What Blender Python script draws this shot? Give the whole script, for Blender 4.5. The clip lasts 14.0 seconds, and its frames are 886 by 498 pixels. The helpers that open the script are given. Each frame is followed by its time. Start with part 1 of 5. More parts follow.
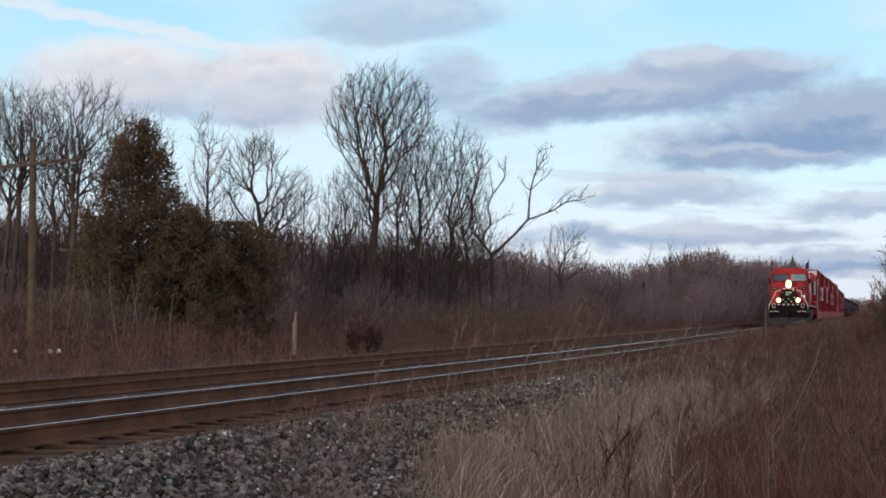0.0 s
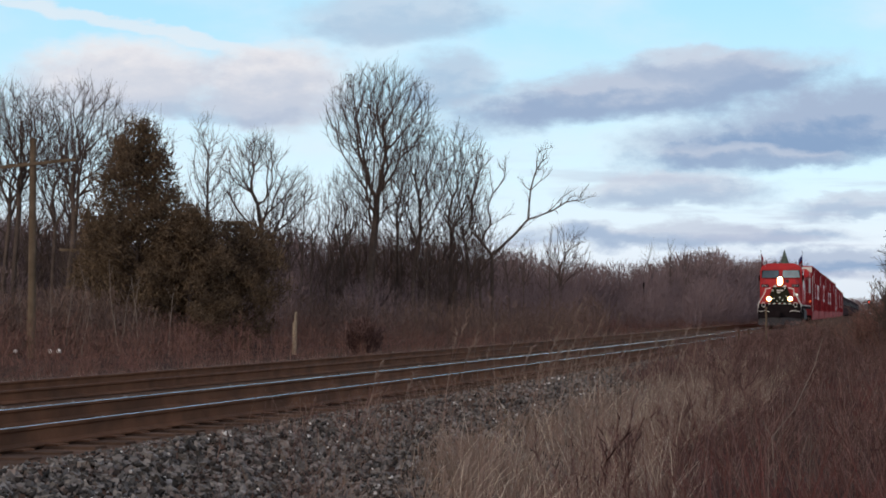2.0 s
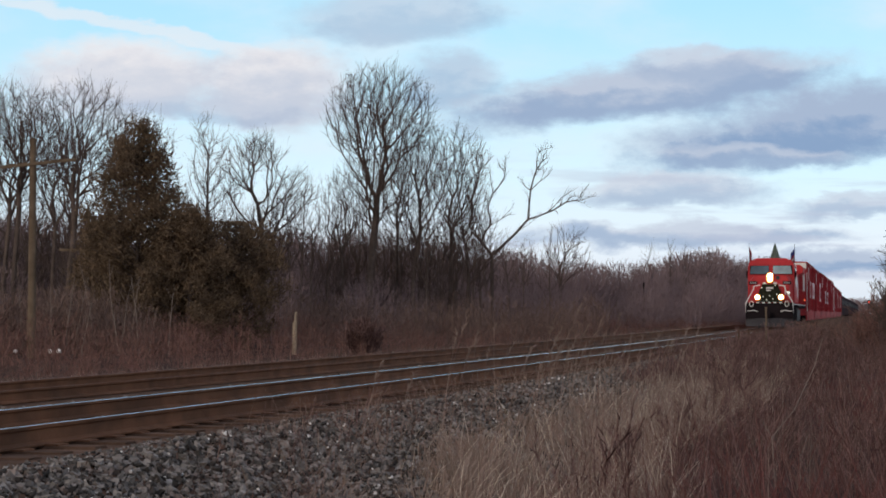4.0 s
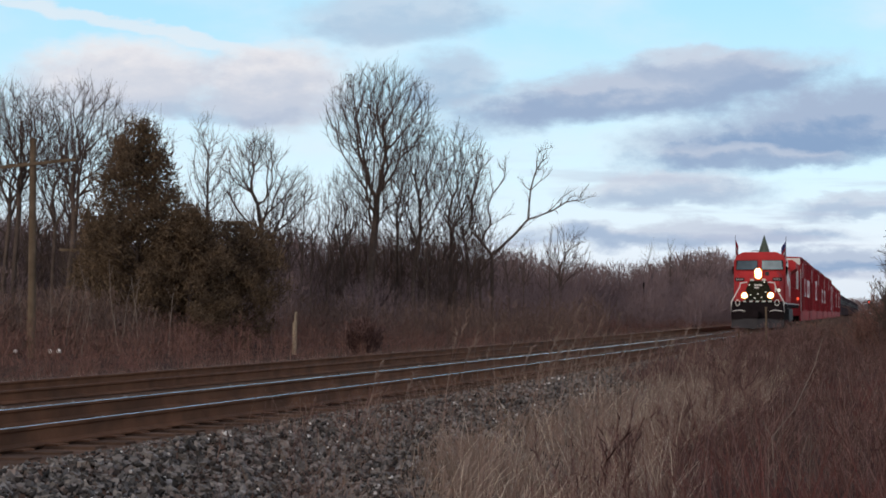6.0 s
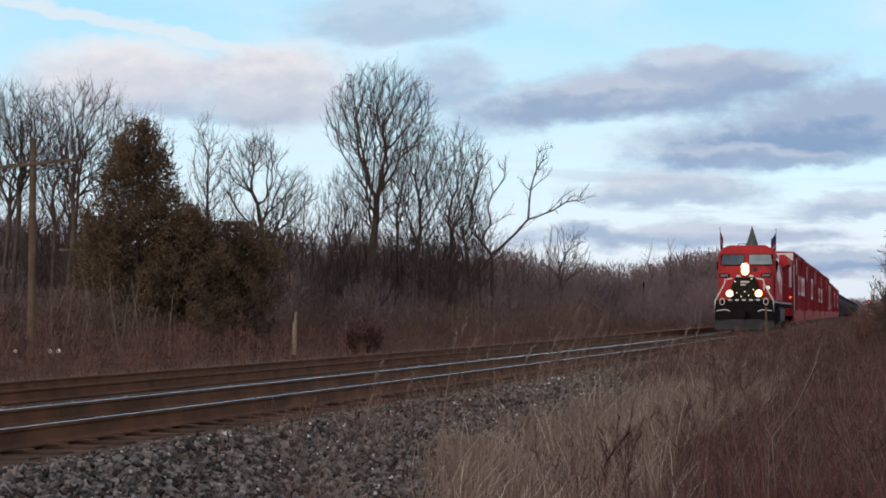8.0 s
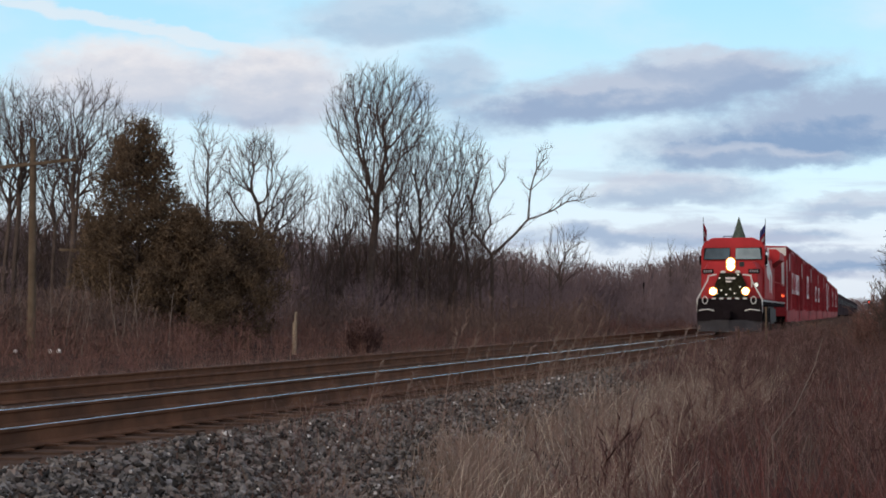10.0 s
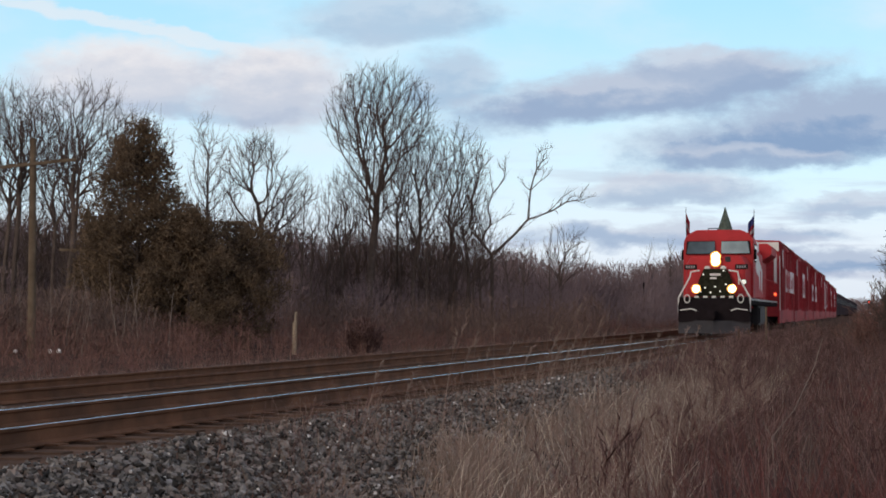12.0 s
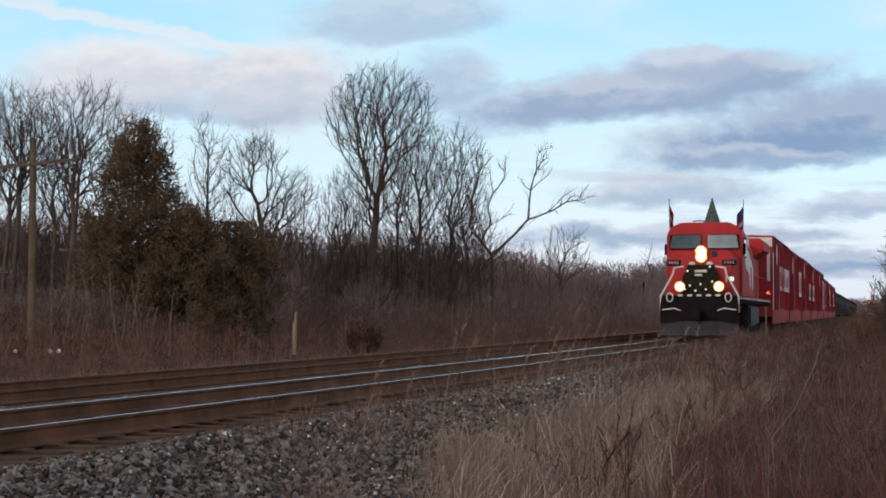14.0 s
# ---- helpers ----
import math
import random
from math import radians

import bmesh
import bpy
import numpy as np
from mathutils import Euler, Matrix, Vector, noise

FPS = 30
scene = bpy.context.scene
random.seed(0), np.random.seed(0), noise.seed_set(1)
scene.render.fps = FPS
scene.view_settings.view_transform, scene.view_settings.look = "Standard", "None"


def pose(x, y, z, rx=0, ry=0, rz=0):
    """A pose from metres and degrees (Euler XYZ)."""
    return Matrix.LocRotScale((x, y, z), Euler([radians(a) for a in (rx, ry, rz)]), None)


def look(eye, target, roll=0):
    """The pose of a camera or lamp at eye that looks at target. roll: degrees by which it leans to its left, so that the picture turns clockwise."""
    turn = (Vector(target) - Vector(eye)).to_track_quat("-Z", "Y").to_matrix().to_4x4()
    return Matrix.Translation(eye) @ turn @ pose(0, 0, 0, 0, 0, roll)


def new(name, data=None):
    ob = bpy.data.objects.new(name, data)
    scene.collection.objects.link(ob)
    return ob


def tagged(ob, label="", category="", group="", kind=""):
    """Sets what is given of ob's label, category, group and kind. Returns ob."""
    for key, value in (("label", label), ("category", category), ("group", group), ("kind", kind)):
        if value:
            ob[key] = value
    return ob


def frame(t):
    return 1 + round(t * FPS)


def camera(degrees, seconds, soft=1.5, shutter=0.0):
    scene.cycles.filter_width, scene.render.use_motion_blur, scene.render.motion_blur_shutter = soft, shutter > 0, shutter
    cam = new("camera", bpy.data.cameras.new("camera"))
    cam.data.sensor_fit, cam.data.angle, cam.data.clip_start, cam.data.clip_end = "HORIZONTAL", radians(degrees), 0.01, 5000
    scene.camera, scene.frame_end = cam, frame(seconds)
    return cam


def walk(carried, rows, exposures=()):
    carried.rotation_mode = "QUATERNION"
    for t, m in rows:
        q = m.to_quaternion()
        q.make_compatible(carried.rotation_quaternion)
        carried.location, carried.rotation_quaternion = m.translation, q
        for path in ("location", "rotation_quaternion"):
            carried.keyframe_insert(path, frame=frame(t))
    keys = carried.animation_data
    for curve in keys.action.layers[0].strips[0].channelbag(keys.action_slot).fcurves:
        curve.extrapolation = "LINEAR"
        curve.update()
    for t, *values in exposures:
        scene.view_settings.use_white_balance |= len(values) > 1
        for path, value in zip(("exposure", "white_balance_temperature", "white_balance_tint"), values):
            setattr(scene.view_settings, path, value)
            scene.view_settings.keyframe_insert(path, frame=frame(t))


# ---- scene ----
cam = camera(28.8, 14.0, soft=1.75)
EYE = (0.0, 0.0, 0.964)
walk(cam, [(0.0, pose(*EYE, 92.136)), (14.0, pose(*EYE, 92.136))])

# ---- light ----
SUN_UP, SUN_TURN = 14.0, 215.0
world = bpy.data.worlds.new("sky")
scene.world = world
world.use_nodes = True
WN, WL = world.node_tree.nodes, world.node_tree.links
WN.clear()


def wmath(op, *args):
    n = WN.new("ShaderNodeMath")
    n.operation = op
    for i, a in enumerate(args):
        if isinstance(a, (int, float)):
            n.inputs[i].default_value = a
        else:
            WL.new(a, n.inputs[i])
    return n.outputs[0]


def wmix(fac, a, b, blend="MIX"):
    n = WN.new("ShaderNodeMix")
    n.data_type, n.blend_type = "RGBA", blend
    for sock, v in ((n.inputs[0], fac), (n.inputs[6], a), (n.inputs[7], b)):
        if isinstance(v, (int, float)):
            sock.default_value = v
        elif isinstance(v, tuple):
            sock.default_value = (*v, 1)
        else:
            WL.new(v, sock)
    return n.outputs[2]


def wstep(v, lo, hi):
    n = WN.new("ShaderNodeMapRange")
    n.interpolation_type = "SMOOTHSTEP"
    n.inputs[1].default_value, n.inputs[2].default_value = lo, hi
    WL.new(v, n.inputs[0])
    return n.outputs[0]


def wnoise(vec, scale, detail=4.0, rough=0.55):
    n = WN.new("ShaderNodeTexNoise")
    n.inputs["Scale"].default_value, n.inputs["Detail"].default_value, n.inputs["Roughness"].default_value = scale, detail, rough
    WL.new(vec, n.inputs["Vector"])
    return n.outputs[0]


def build_sky():
    tc = WN.new("ShaderNodeTexCoord")
    sep = WN.new("ShaderNodeSeparateXYZ")
    WL.new(tc.outputs["Generated"], sep.inputs[0])
    dx, dy, dz = sep.outputs
    ahead = wmath("MAXIMUM", dy, 0.05)
    # bearing and height as tangents, in thousandths of the view's scale
    u0 = wmath("MULTIPLY", wmath("DIVIDE", dx, ahead), 3.054)
    v0 = wmath("MULTIPLY", wmath("DIVIDE", dz, ahead), 3.054)
    com = WN.new("ShaderNodeCombineXYZ")
    WL.new(u0, com.inputs[0]), WL.new(wmath("MULTIPLY", v0, 2.2), com.inputs[1])
    w1 = wmath("SUBTRACT", wnoise(com.outputs[0], 4.5, 5.0), 0.5)
    com2 = WN.new("ShaderNodeCombineXYZ")
    WL.new(u0, com2.inputs[0]), WL.new(wmath("MULTIPLY", v0, 2.2), com2.inputs[1])
    com2.inputs[2].default_value = 7.3
    w2 = wmath("SUBTRACT", wnoise(com2.outputs[0], 9.0, 5.0), 0.5)
    com3 = WN.new("ShaderNodeCombineXYZ")
    WL.new(u0, com3.inputs[0]), WL.new(wmath("MULTIPLY", v0, 1.7), com3.inputs[1])
    com3.inputs[2].default_value = 2.1
    w3 = wmath("SUBTRACT", wnoise(com3.outputs[0], 16.0, 6.0, 0.65), 0.5)
    u = wmath("ADD", u0, wmath("MULTIPLY", w1, 0.14))
    v = wmath("ADD", v0, wmath("MULTIPLY", w2, 0.07))
    # sky colour by height
    up = WN.new("ShaderNodeValToRGB")
    el = up.color_ramp.elements
    el[0].position, el[0].color = 0.0, (0.66, 0.72, 0.84, 1)
    el[1].position, el[1].color = 1.0, (0.10, 0.24, 0.50, 1)
    for p, c in ((0.04, (0.72, 0.81, 0.93)), (0.08, (0.62, 0.84, 0.97)), (0.175, (0.40, 0.73, 0.93)), (0.4, (0.22, 0.45, 0.75))):
        e = up.color_ramp.elements.new(p)
        e.color = (*c, 1)
    WL.new(dz, up.inputs[0])
    air = WN.new("ShaderNodeTexSky")
    air.sky_type, air.sun_disc = "NISHITA", False
    air.sun_elevation, air.sun_rotation = radians(SUN_UP), radians(SUN_TURN)
    base = wmix(0.018, up.outputs[0], air.outputs[0], "ADD")
    col = base
    # thin streaks
    st = wmath("MULTIPLY", wstep(wnoise(com2.outputs[0], 2.2, 5.0), 0.40, 0.75), 0.6)
    col = wmix(st, col, (0.80, 0.88, 0.95))
    # cloud banks: bearing, height, half length, half depth, lean, strength, darkness, least shade
    banks = [
        (-0.560, 0.510, 0.330, 0.016, -0.20, 0.55, 0.00, 0.0),
        (-0.580, 0.410, 0.215, 0.080, 0.00, 0.95, 0.42, 0.0),
        (-0.300, 0.405, 0.150, 0.085, -0.05, 0.95, 0.50, 0.0),
        (-0.430, 0.362, 0.200, 0.026, -0.03, 0.60, 0.75, 0.55),
        (-0.080, 0.525, 0.200, 0.055, 0.05, 0.60, 0.80, 0.60),
        (0.015, 0.410, 0.090, 0.055, 0.00, 0.70, 0.85, 0.65),
        (0.370, 0.396, 0.390, 0.054, 0.13, 1.00, 0.85, 0.55),
        (0.450, 0.440, 0.120, 0.035, 0.00, 0.80, 0.75, 0.40),
        (0.690, 0.335, 0.370, 0.076, 0.16, 1.00, 1.00, 0.72),
        (0.560, 0.275, 0.180, 0.024, 0.00, 0.80, 0.85, 0.50),
        (0.400, 0.215, 0.190, 0.030, 0.00, 0.80, 0.75, 0.30),
        (0.420, 0.137, 0.330, 0.026, 0.00, 0.85, 0.85, 0.40),
        (0.730, 0.190, 0.130, 0.022, 0.05, 0.75, 0.80, 0.45),
        (0.700, 0.088, 0.190, 0.028, 0.00, 0.95, 0.95, 0.60),
    ]
    for bu, bv, ru, rv, lean, strong, dark, least in banks:
        du = wmath("SUBTRACT", u, bu)
        dv = wmath("SUBTRACT", wmath("SUBTRACT", v, bv), wmath("MULTIPLY", du, lean))
        a = wmath("POWER", wmath("ABSOLUTE", wmath("DIVIDE", du, ru)), 2.0)
        b = wmath("DIVIDE", dv, rv)
        b = wmath("POWER", wmath("ABSOLUTE", b), 2.0)
        mask = wmath("MULTIPLY", wstep(wmath("ADD", wmath("ADD", a, b), wmath("MULTIPLY", w3, 0.9)), 1.35, 0.25), strong)
        mask = wmath("MULTIPLY", mask, wstep(dy, 0.2, 0.4))
        shade = wstep(wmath("ADD", wmath("DIVIDE", dv, rv), wmath("ADD", wmath("MULTIPLY", w1, 2.4), wmath("MULTIPLY", w3, 1.0))), 1.0, -0.35)
        shade = wmath("MULTIPLY", wmath("MAXIMUM", shade, least), dark)
        tone = wmix(shade, (0.74, 0.77, 0.84) if dark > 0.7 else (0.90, 0.86, 0.87), (0.26, 0.38, 0.58))
        col = wmix(mask, col, tone)
    # thin level bars of cloud low down
    com4 = WN.new("ShaderNodeCombineXYZ")
    WL.new(u0, com4.inputs[0]), WL.new(wmath("MULTIPLY", v0, 9.0), com4.inputs[1])
    bars_low = wstep(wnoise(com4.outputs[0], 2.6, 5.0), 0.50, 0.66)
    bars_low = wmath("MULTIPLY", bars_low, wmath("MULTIPLY", wstep(v0, 0.36, 0.16), wstep(u0, -0.3, 0.3)))
    col = wmix(wmath("MULTIPLY", bars_low, 0.65), col, (0.50, 0.55, 0.69))
    # broken cloud over the rest of the sky
    g = wstep(wnoise(tc.outputs["Generated"], 2.6, 6.0), 0.34, 0.56)
    g = wmath("MULTIPLY", g, wmath("SUBTRACT", 1.0, wmath("MULTIPLY", wstep(dy, 0.5, 0.9), wstep(dz, 0.45, 0.22))))
    col = wmix(wmath("MULTIPLY", g, 0.9), col, (0.62, 0.545, 0.51))
    bg = WN.new("ShaderNodeBackground")
    WL.new(col, bg.inputs[0])
    bg.inputs[1].default_value = 1.0
    WL.new(bg.outputs[0], WN.new("ShaderNodeOutputWorld").inputs[0])


build_sky()
sun = new("sun", bpy.data.lights.new("sun", "SUN"))
sun.data.energy, sun.data.angle, sun.data.color = 1.0, radians(14), (1.0, 0.80, 0.60)
UP, TURN = radians(SUN_UP), radians(SUN_TURN)
sun.matrix_world = look((0, 0, 0), (-math.sin(TURN) * math.cos(UP), -math.cos(TURN) * math.cos(UP), -math.sin(UP)))
scene.view_settings.exposure = 0.0

# ---- materials ----


def material(name, color, rough=0.8, metal=0.0, vary=0.25, scale=6.0, fine=60.0, bump=0.15, island=0.0, tint=None, stain=None, stain_amount=0.5, thing=0.0, glow=0.0, coord="Object"):
    """A surface with two scales of variation, fine relief, and an own tone for each loose piece or thing."""
    m = bpy.data.materials.new(name)
    m.use_nodes = True
    N, L = m.node_tree.nodes, m.node_tree.links
    b = N["Principled BSDF"]
    tc = N.new("ShaderNodeTexCoord")

    def noise_of(s, d=4.0):
        n = N.new("ShaderNodeTexNoise")
        n.inputs["Scale"].default_value, n.inputs["Detail"].default_value = s, d
        L.new(tc.outputs[coord], n.inputs["Vector"])
        return n.outputs[0]

    def mixed(fac, a, c, blend="MIX"):
        n = N.new("ShaderNodeMix")
        n.data_type, n.blend_type = "RGBA", blend
        for sock, v in ((n.inputs[0], fac), (n.inputs[6], a), (n.inputs[7], c)):
            if isinstance(v, (int, float)):
                sock.default_value = v
            elif isinstance(v, tuple):
                sock.default_value = (*v, 1)
            else:
                L.new(v, sock)
        return n.outputs[2]

    def ranged(v, lo, hi, a, c):
        n = N.new("ShaderNodeMapRange")
        for i, x in enumerate((lo, hi, a, c)):
            n.inputs[i + 1].default_value = x
        L.new(v, n.inputs[0])
        return n.outputs[0]

    big, small = noise_of(scale), noise_of(fine, 3.0)
    dark = tuple(c * (1 - vary) for c in color)
    light = tuple(min(1.0, c * (1 + vary)) for c in color)
    col = mixed(ranged(big, 0.3, 0.7, 0, 1), dark, light)
    col = mixed(ranged(small, 0.3, 0.7, 0, vary), col, tuple(c * 0.5 for c in color))
    if stain:
        col = mixed(ranged(noise_of(scale * 0.4, 6.0), 0.48, 0.68, 0, stain_amount), col, stain)
    for amount, node, out in ((island, "ShaderNodeNewGeometry", "Random Per Island"), (thing, "ShaderNodeObjectInfo", "Random")):
        if amount:
            r = N.new(node).outputs[out]
            if tint:
                col = mixed(ranged(r, 0.1, 0.9, 0, amount), col, tint)
            h = N.new("ShaderNodeHueSaturation")
            L.new(ranged(r, 0, 1, 1 - amount * 0.6, 1 + amount * 0.6), h.inputs["Value"])
            L.new(col, h.inputs["Color"])
            col = h.outputs[0]
    L.new(col, b.inputs["Base Color"])
    b.inputs["Roughness"].default_value, b.inputs["Metallic"].default_value = rough, metal
    b.inputs["Specular IOR Level"].default_value = 0.5 if rough < 0.5 else 0.15 if rough < 0.9 else 0.02
    if bump:
        n = N.new("ShaderNodeBump")
        n.inputs["Strength"].default_value, n.inputs["Distance"].default_value = bump, 0.02
        L.new(small, n.inputs["Height"])
        L.new(n.outputs[0], b.inputs["Normal"])
    if glow:
        L.new(col, b.inputs["Emission Color"])
        b.inputs["Emission Strength"].default_value = glow
    return m


M_SOIL = material("soil", (0.064, 0.040, 0.035), 0.95, scale=0.6, fine=9.0, vary=0.35, stain=(0.10, 0.072, 0.052), bump=0.6)
M_STONE = material("ballast_stone", (0.165, 0.155, 0.150), 0.85, scale=9.0, fine=80.0, vary=0.4, island=1.4, stain=(0.12, 0.078, 0.068), stain_amount=0.6)
M_STONE_PART = material("ballast_stone_single", (0.165, 0.155, 0.150), 0.85, scale=9.0, fine=80.0, vary=0.4, thing=1.4, stain=(0.12, 0.078, 0.068), stain_amount=0.6)
M_BED = material("ballast_bed", (0.13, 0.082, 0.062), 0.95, scale=2.0, fine=30.0, vary=0.35, stain=(0.07, 0.05, 0.042), bump=0.7)
M_RAIL = material("rusty_rail_steel", (0.175, 0.086, 0.050), 0.75, 0.2, scale=3.0, fine=50.0, vary=0.25, stain=(0.05, 0.03, 0.022))
M_HEAD = material("polished_rail_head", (0.62, 0.66, 0.72), 0.15, 1.0, scale=2.0, fine=40.0, vary=0.15, bump=0.03)
M_HEAD_RUST = material("rusty_rail_head", (0.13, 0.06, 0.042), 0.6, 0.3, scale=3.0, fine=40.0, vary=0.3)
M_TIE = material("creosoted_tie", (0.12, 0.078, 0.060), 0.9, scale=3.0, fine=40.0, vary=0.3, thing=0.4, bump=0.5)
M_BARK = material("grey_brown_bark", (0.122, 0.096, 0.086), 0.95, scale=1.5, fine=20.0, vary=0.35, thing=0.3, bump=0.5)
M_TWIG = material("bare_twig", (0.112, 0.086, 0.081), 0.95, scale=0.8, fine=12.0, vary=0.25, island=0.35, bump=0)
M_BRUSH = material("bare_brush", (0.235, 0.180, 0.192), 0.95, scale=0.08, fine=2.0, vary=0.25, island=0.4, tint=(0.175, 0.130, 0.136), bump=0)
M_STRAW = material("dry_grass", (0.44, 0.35, 0.295), 0.85, scale=0.5, fine=6.0, vary=0.3, island=1.0, tint=(0.16, 0.105, 0.092), bump=0)
M_BLEACHED = material("bleached_grass", (0.60, 0.52, 0.44), 0.8, scale=0.7, fine=8.0, vary=0.25, island=0.4, bump=0)
M_WEED = material("red_brown_weed", (0.132, 0.072, 0.072), 0.9, scale=0.35, fine=5.0, vary=0.4, island=0.8, tint=(0.185, 0.125, 0.114), bump=0)
M_RUSSET = material("russet_weed", (0.16, 0.060, 0.058), 0.9, scale=0.5, fine=6.0, vary=0.35, island=0.7, tint=(0.115, 0.062, 0.058), bump=0)
M_PALE = material("pale_sapling_bark", (0.23, 0.19, 0.17), 0.9, scale=2.0, fine=30.0, vary=0.3, bump=0.2)
M_LOW = material("low_brush_twigs", (0.185, 0.098, 0.090), 0.9, scale=0.2, fine=4.0, vary=0.3, island=0.5, tint=(0.19, 0.13, 0.105), bump=0)
M_BROWN = material("brown_brush_twigs", (0.170, 0.122, 0.110), 0.95, scale=0.3, fine=4.0, vary=0.3, island=0.5, tint=(0.155, 0.108, 0.092), bump=0)
M_CEDAR = material("cedar_foliage", (0.142, 0.102, 0.074), 0.9, scale=0.5, fine=6.0, vary=0.35, island=0.5, tint=(0.170, 0.125, 0.080), bump=0)
M_POLE = material("weathered_pole_wood", (0.15, 0.115, 0.085), 0.9, scale=2.0, fine=30.0, vary=0.3, bump=0.4)
M_STUMP = material("bleached_wood", (0.33, 0.27, 0.21), 0.9, scale=6.0, fine=40.0, vary=0.3, bump=0.4)
M_RED = material("red_paint", (0.47, 0.036, 0.044), 0.6, scale=1.2, fine=14.0, vary=0.12, stain=(0.22, 0.02, 0.025), stain_amount=0.4, bump=0.04)
M_CAR_RED = material("boxcar_red_paint", (0.42, 0.044, 0.055), 0.65, scale=0.8, fine=10.0, vary=0.25, stain=(0.14, 0.03, 0.036), stain_amount=0.7, bump=0.05, thing=0.15)
M_BLACK = material("black_paint", (0.020, 0.016, 0.019), 0.95, scale=2.0, fine=20.0, vary=0.3, stain=(0.014, 0.011, 0.010))
M_PLOW = material("dusty_grey_steel", (0.048, 0.047, 0.054), 0.6, 0.2, scale=2.0, fine=20.0, vary=0.25, stain=(0.08, 0.06, 0.055))
M_WHITE = material("white_paint", (0.75, 0.74, 0.74), 0.5, scale=3.0, fine=25.0, vary=0.08, stain=(0.45, 0.42, 0.42), stain_amount=0.3)
M_BANNER = material("faded_white_banner", (0.74, 0.66, 0.68), 0.6, scale=2.5, fine=15.0, vary=0.15, stain=(0.45, 0.12, 0.14), stain_amount=0.7)
M_GLASS = material("windscreen_glass", (0.36, 0.42, 0.41), 0.12, 0.6, scale=1.5, vary=0.2, bump=0)
# darker copy of the windscreen glass; the left pane's dark reflection is in its colour
M_DARKREFLECT = material("dark_reflection_glass", (0.10, 0.135, 0.155), 0.12, 0.5, scale=1.5, vary=0.3, bump=0)
M_DARKGLASS = material("dull_dark_glass", (0.03, 0.032, 0.04), 0.6, vary=0.1, bump=0)
# amber glow that imitates the lamps' halo; also lights the small side marker
M_AMBERGLOW = material("amber_lamp_glow", (1.0, 0.42, 0.10), 0.4, vary=0.0, bump=0, glow=1.3)
M_DARKCAR = material("dark_coach_paint", (0.040, 0.026, 0.034), 0.9, scale=1.0, fine=12.0, vary=0.25, stain=(0.09, 0.06, 0.06), bump=0.05)
M_GREENTREE = material("grey_green_tinsel", (0.10, 0.135, 0.115), 0.6, 0.1, scale=8.0, fine=60.0, vary=0.4, bump=0.5)
M_GARLAND = material("dark_garland", (0.030, 0.030, 0.021), 0.9, scale=10.0, fine=60.0, vary=0.5, bump=0.6)
M_FLAGRED = material("red_flag_cloth", (0.26, 0.02, 0.04), 0.8, vary=0.2)
M_FLAGWHITE = material("grey_white_flag_cloth", (0.36, 0.33, 0.36), 0.8, vary=0.2)
M_FLAGBLUE = material("blue_flag_cloth", (0.04, 0.05, 0.18), 0.8, vary=0.1)
M_LAMP = material("lit_headlight", (1.0, 0.86, 0.62), 0.3, vary=0.0, bump=0, glow=30.0)
M_DITCH = material("lit_ditch_light", (1.0, 0.72, 0.36), 0.3, vary=0.0, bump=0, glow=22.0)
M_REDLAMP = material("lit_red_marker", (1.0, 0.05, 0.02), 0.3, vary=0.0, bump=0, glow=3.0)
M_BULB = material("small_white_bulb", (0.9, 0.9, 0.8), 0.3, vary=0.0, bump=0, glow=0.6)
M_STEEL = material("wheel_steel", (0.09, 0.075, 0.065), 0.6, 0.5, scale=5.0, vary=0.3)

# ---- mesh helpers ----


def mesh_np(name, V, F, flat=False):
    """A mesh from arrays of vertices and of faces that have all the same number of corners."""
    V, F = np.asarray(V, np.float32), np.asarray(F, np.int32)
    me = bpy.data.meshes.new(name)
    me.vertices.add(len(V))
    me.vertices.foreach_set("co", V.ravel())
    k = F.shape[1]
    me.loops.add(F.size)
    me.loops.foreach_set("vertex_index", F.ravel())
    me.polygons.add(len(F))
    me.polygons.foreach_set("loop_start", np.arange(0, F.size, k, dtype=np.int32))
    me.polygons.foreach_set("use_smooth", np.full(len(F), not flat))
    me.update(calc_edges=True)
    me.validate()
    return me


def thing(name, label, category, group="", kind="", at=None):
    ob = new(name)
    if at is not None:
        ob.matrix_world = at
    return tagged(ob, label, category, group, kind)


def part(name, data, mat, parent, label=""):
    """Links a bmesh or a mesh as one mesh object under a thing or a part."""
    if isinstance(data, bmesh.types.BMesh):
        me = bpy.data.meshes.new(name)
        data.to_mesh(me)
        data.free()
    else:
        me = data
    if mat and not me.materials:
        me.materials.append(mat)
    ob = new(name, me)
    ob.parent = parent
    return tagged(ob, label)


def box(bm, lo, hi, bevel=0.0):
    """A bevelled block between two corners."""
    size = [h - l for l, h in zip(lo, hi)]
    made = bmesh.ops.create_cube(bm, size=1.0, matrix=Matrix.Translation([(l + h) / 2 for l, h in zip(lo, hi)]) @ Matrix.Diagonal((*size, 1)))
    if bevel:
        edges = list({e for v in made["verts"] for e in v.link_edges})
        bmesh.ops.bevel(bm, geom=edges, offset=bevel, segments=2, affect="EDGES")
    return bm


def blocks(*lohi, bevel=0.0):
    bm = bmesh.new()
    for lo, hi in lohi:
        box(bm, lo, hi, bevel)
    return bm


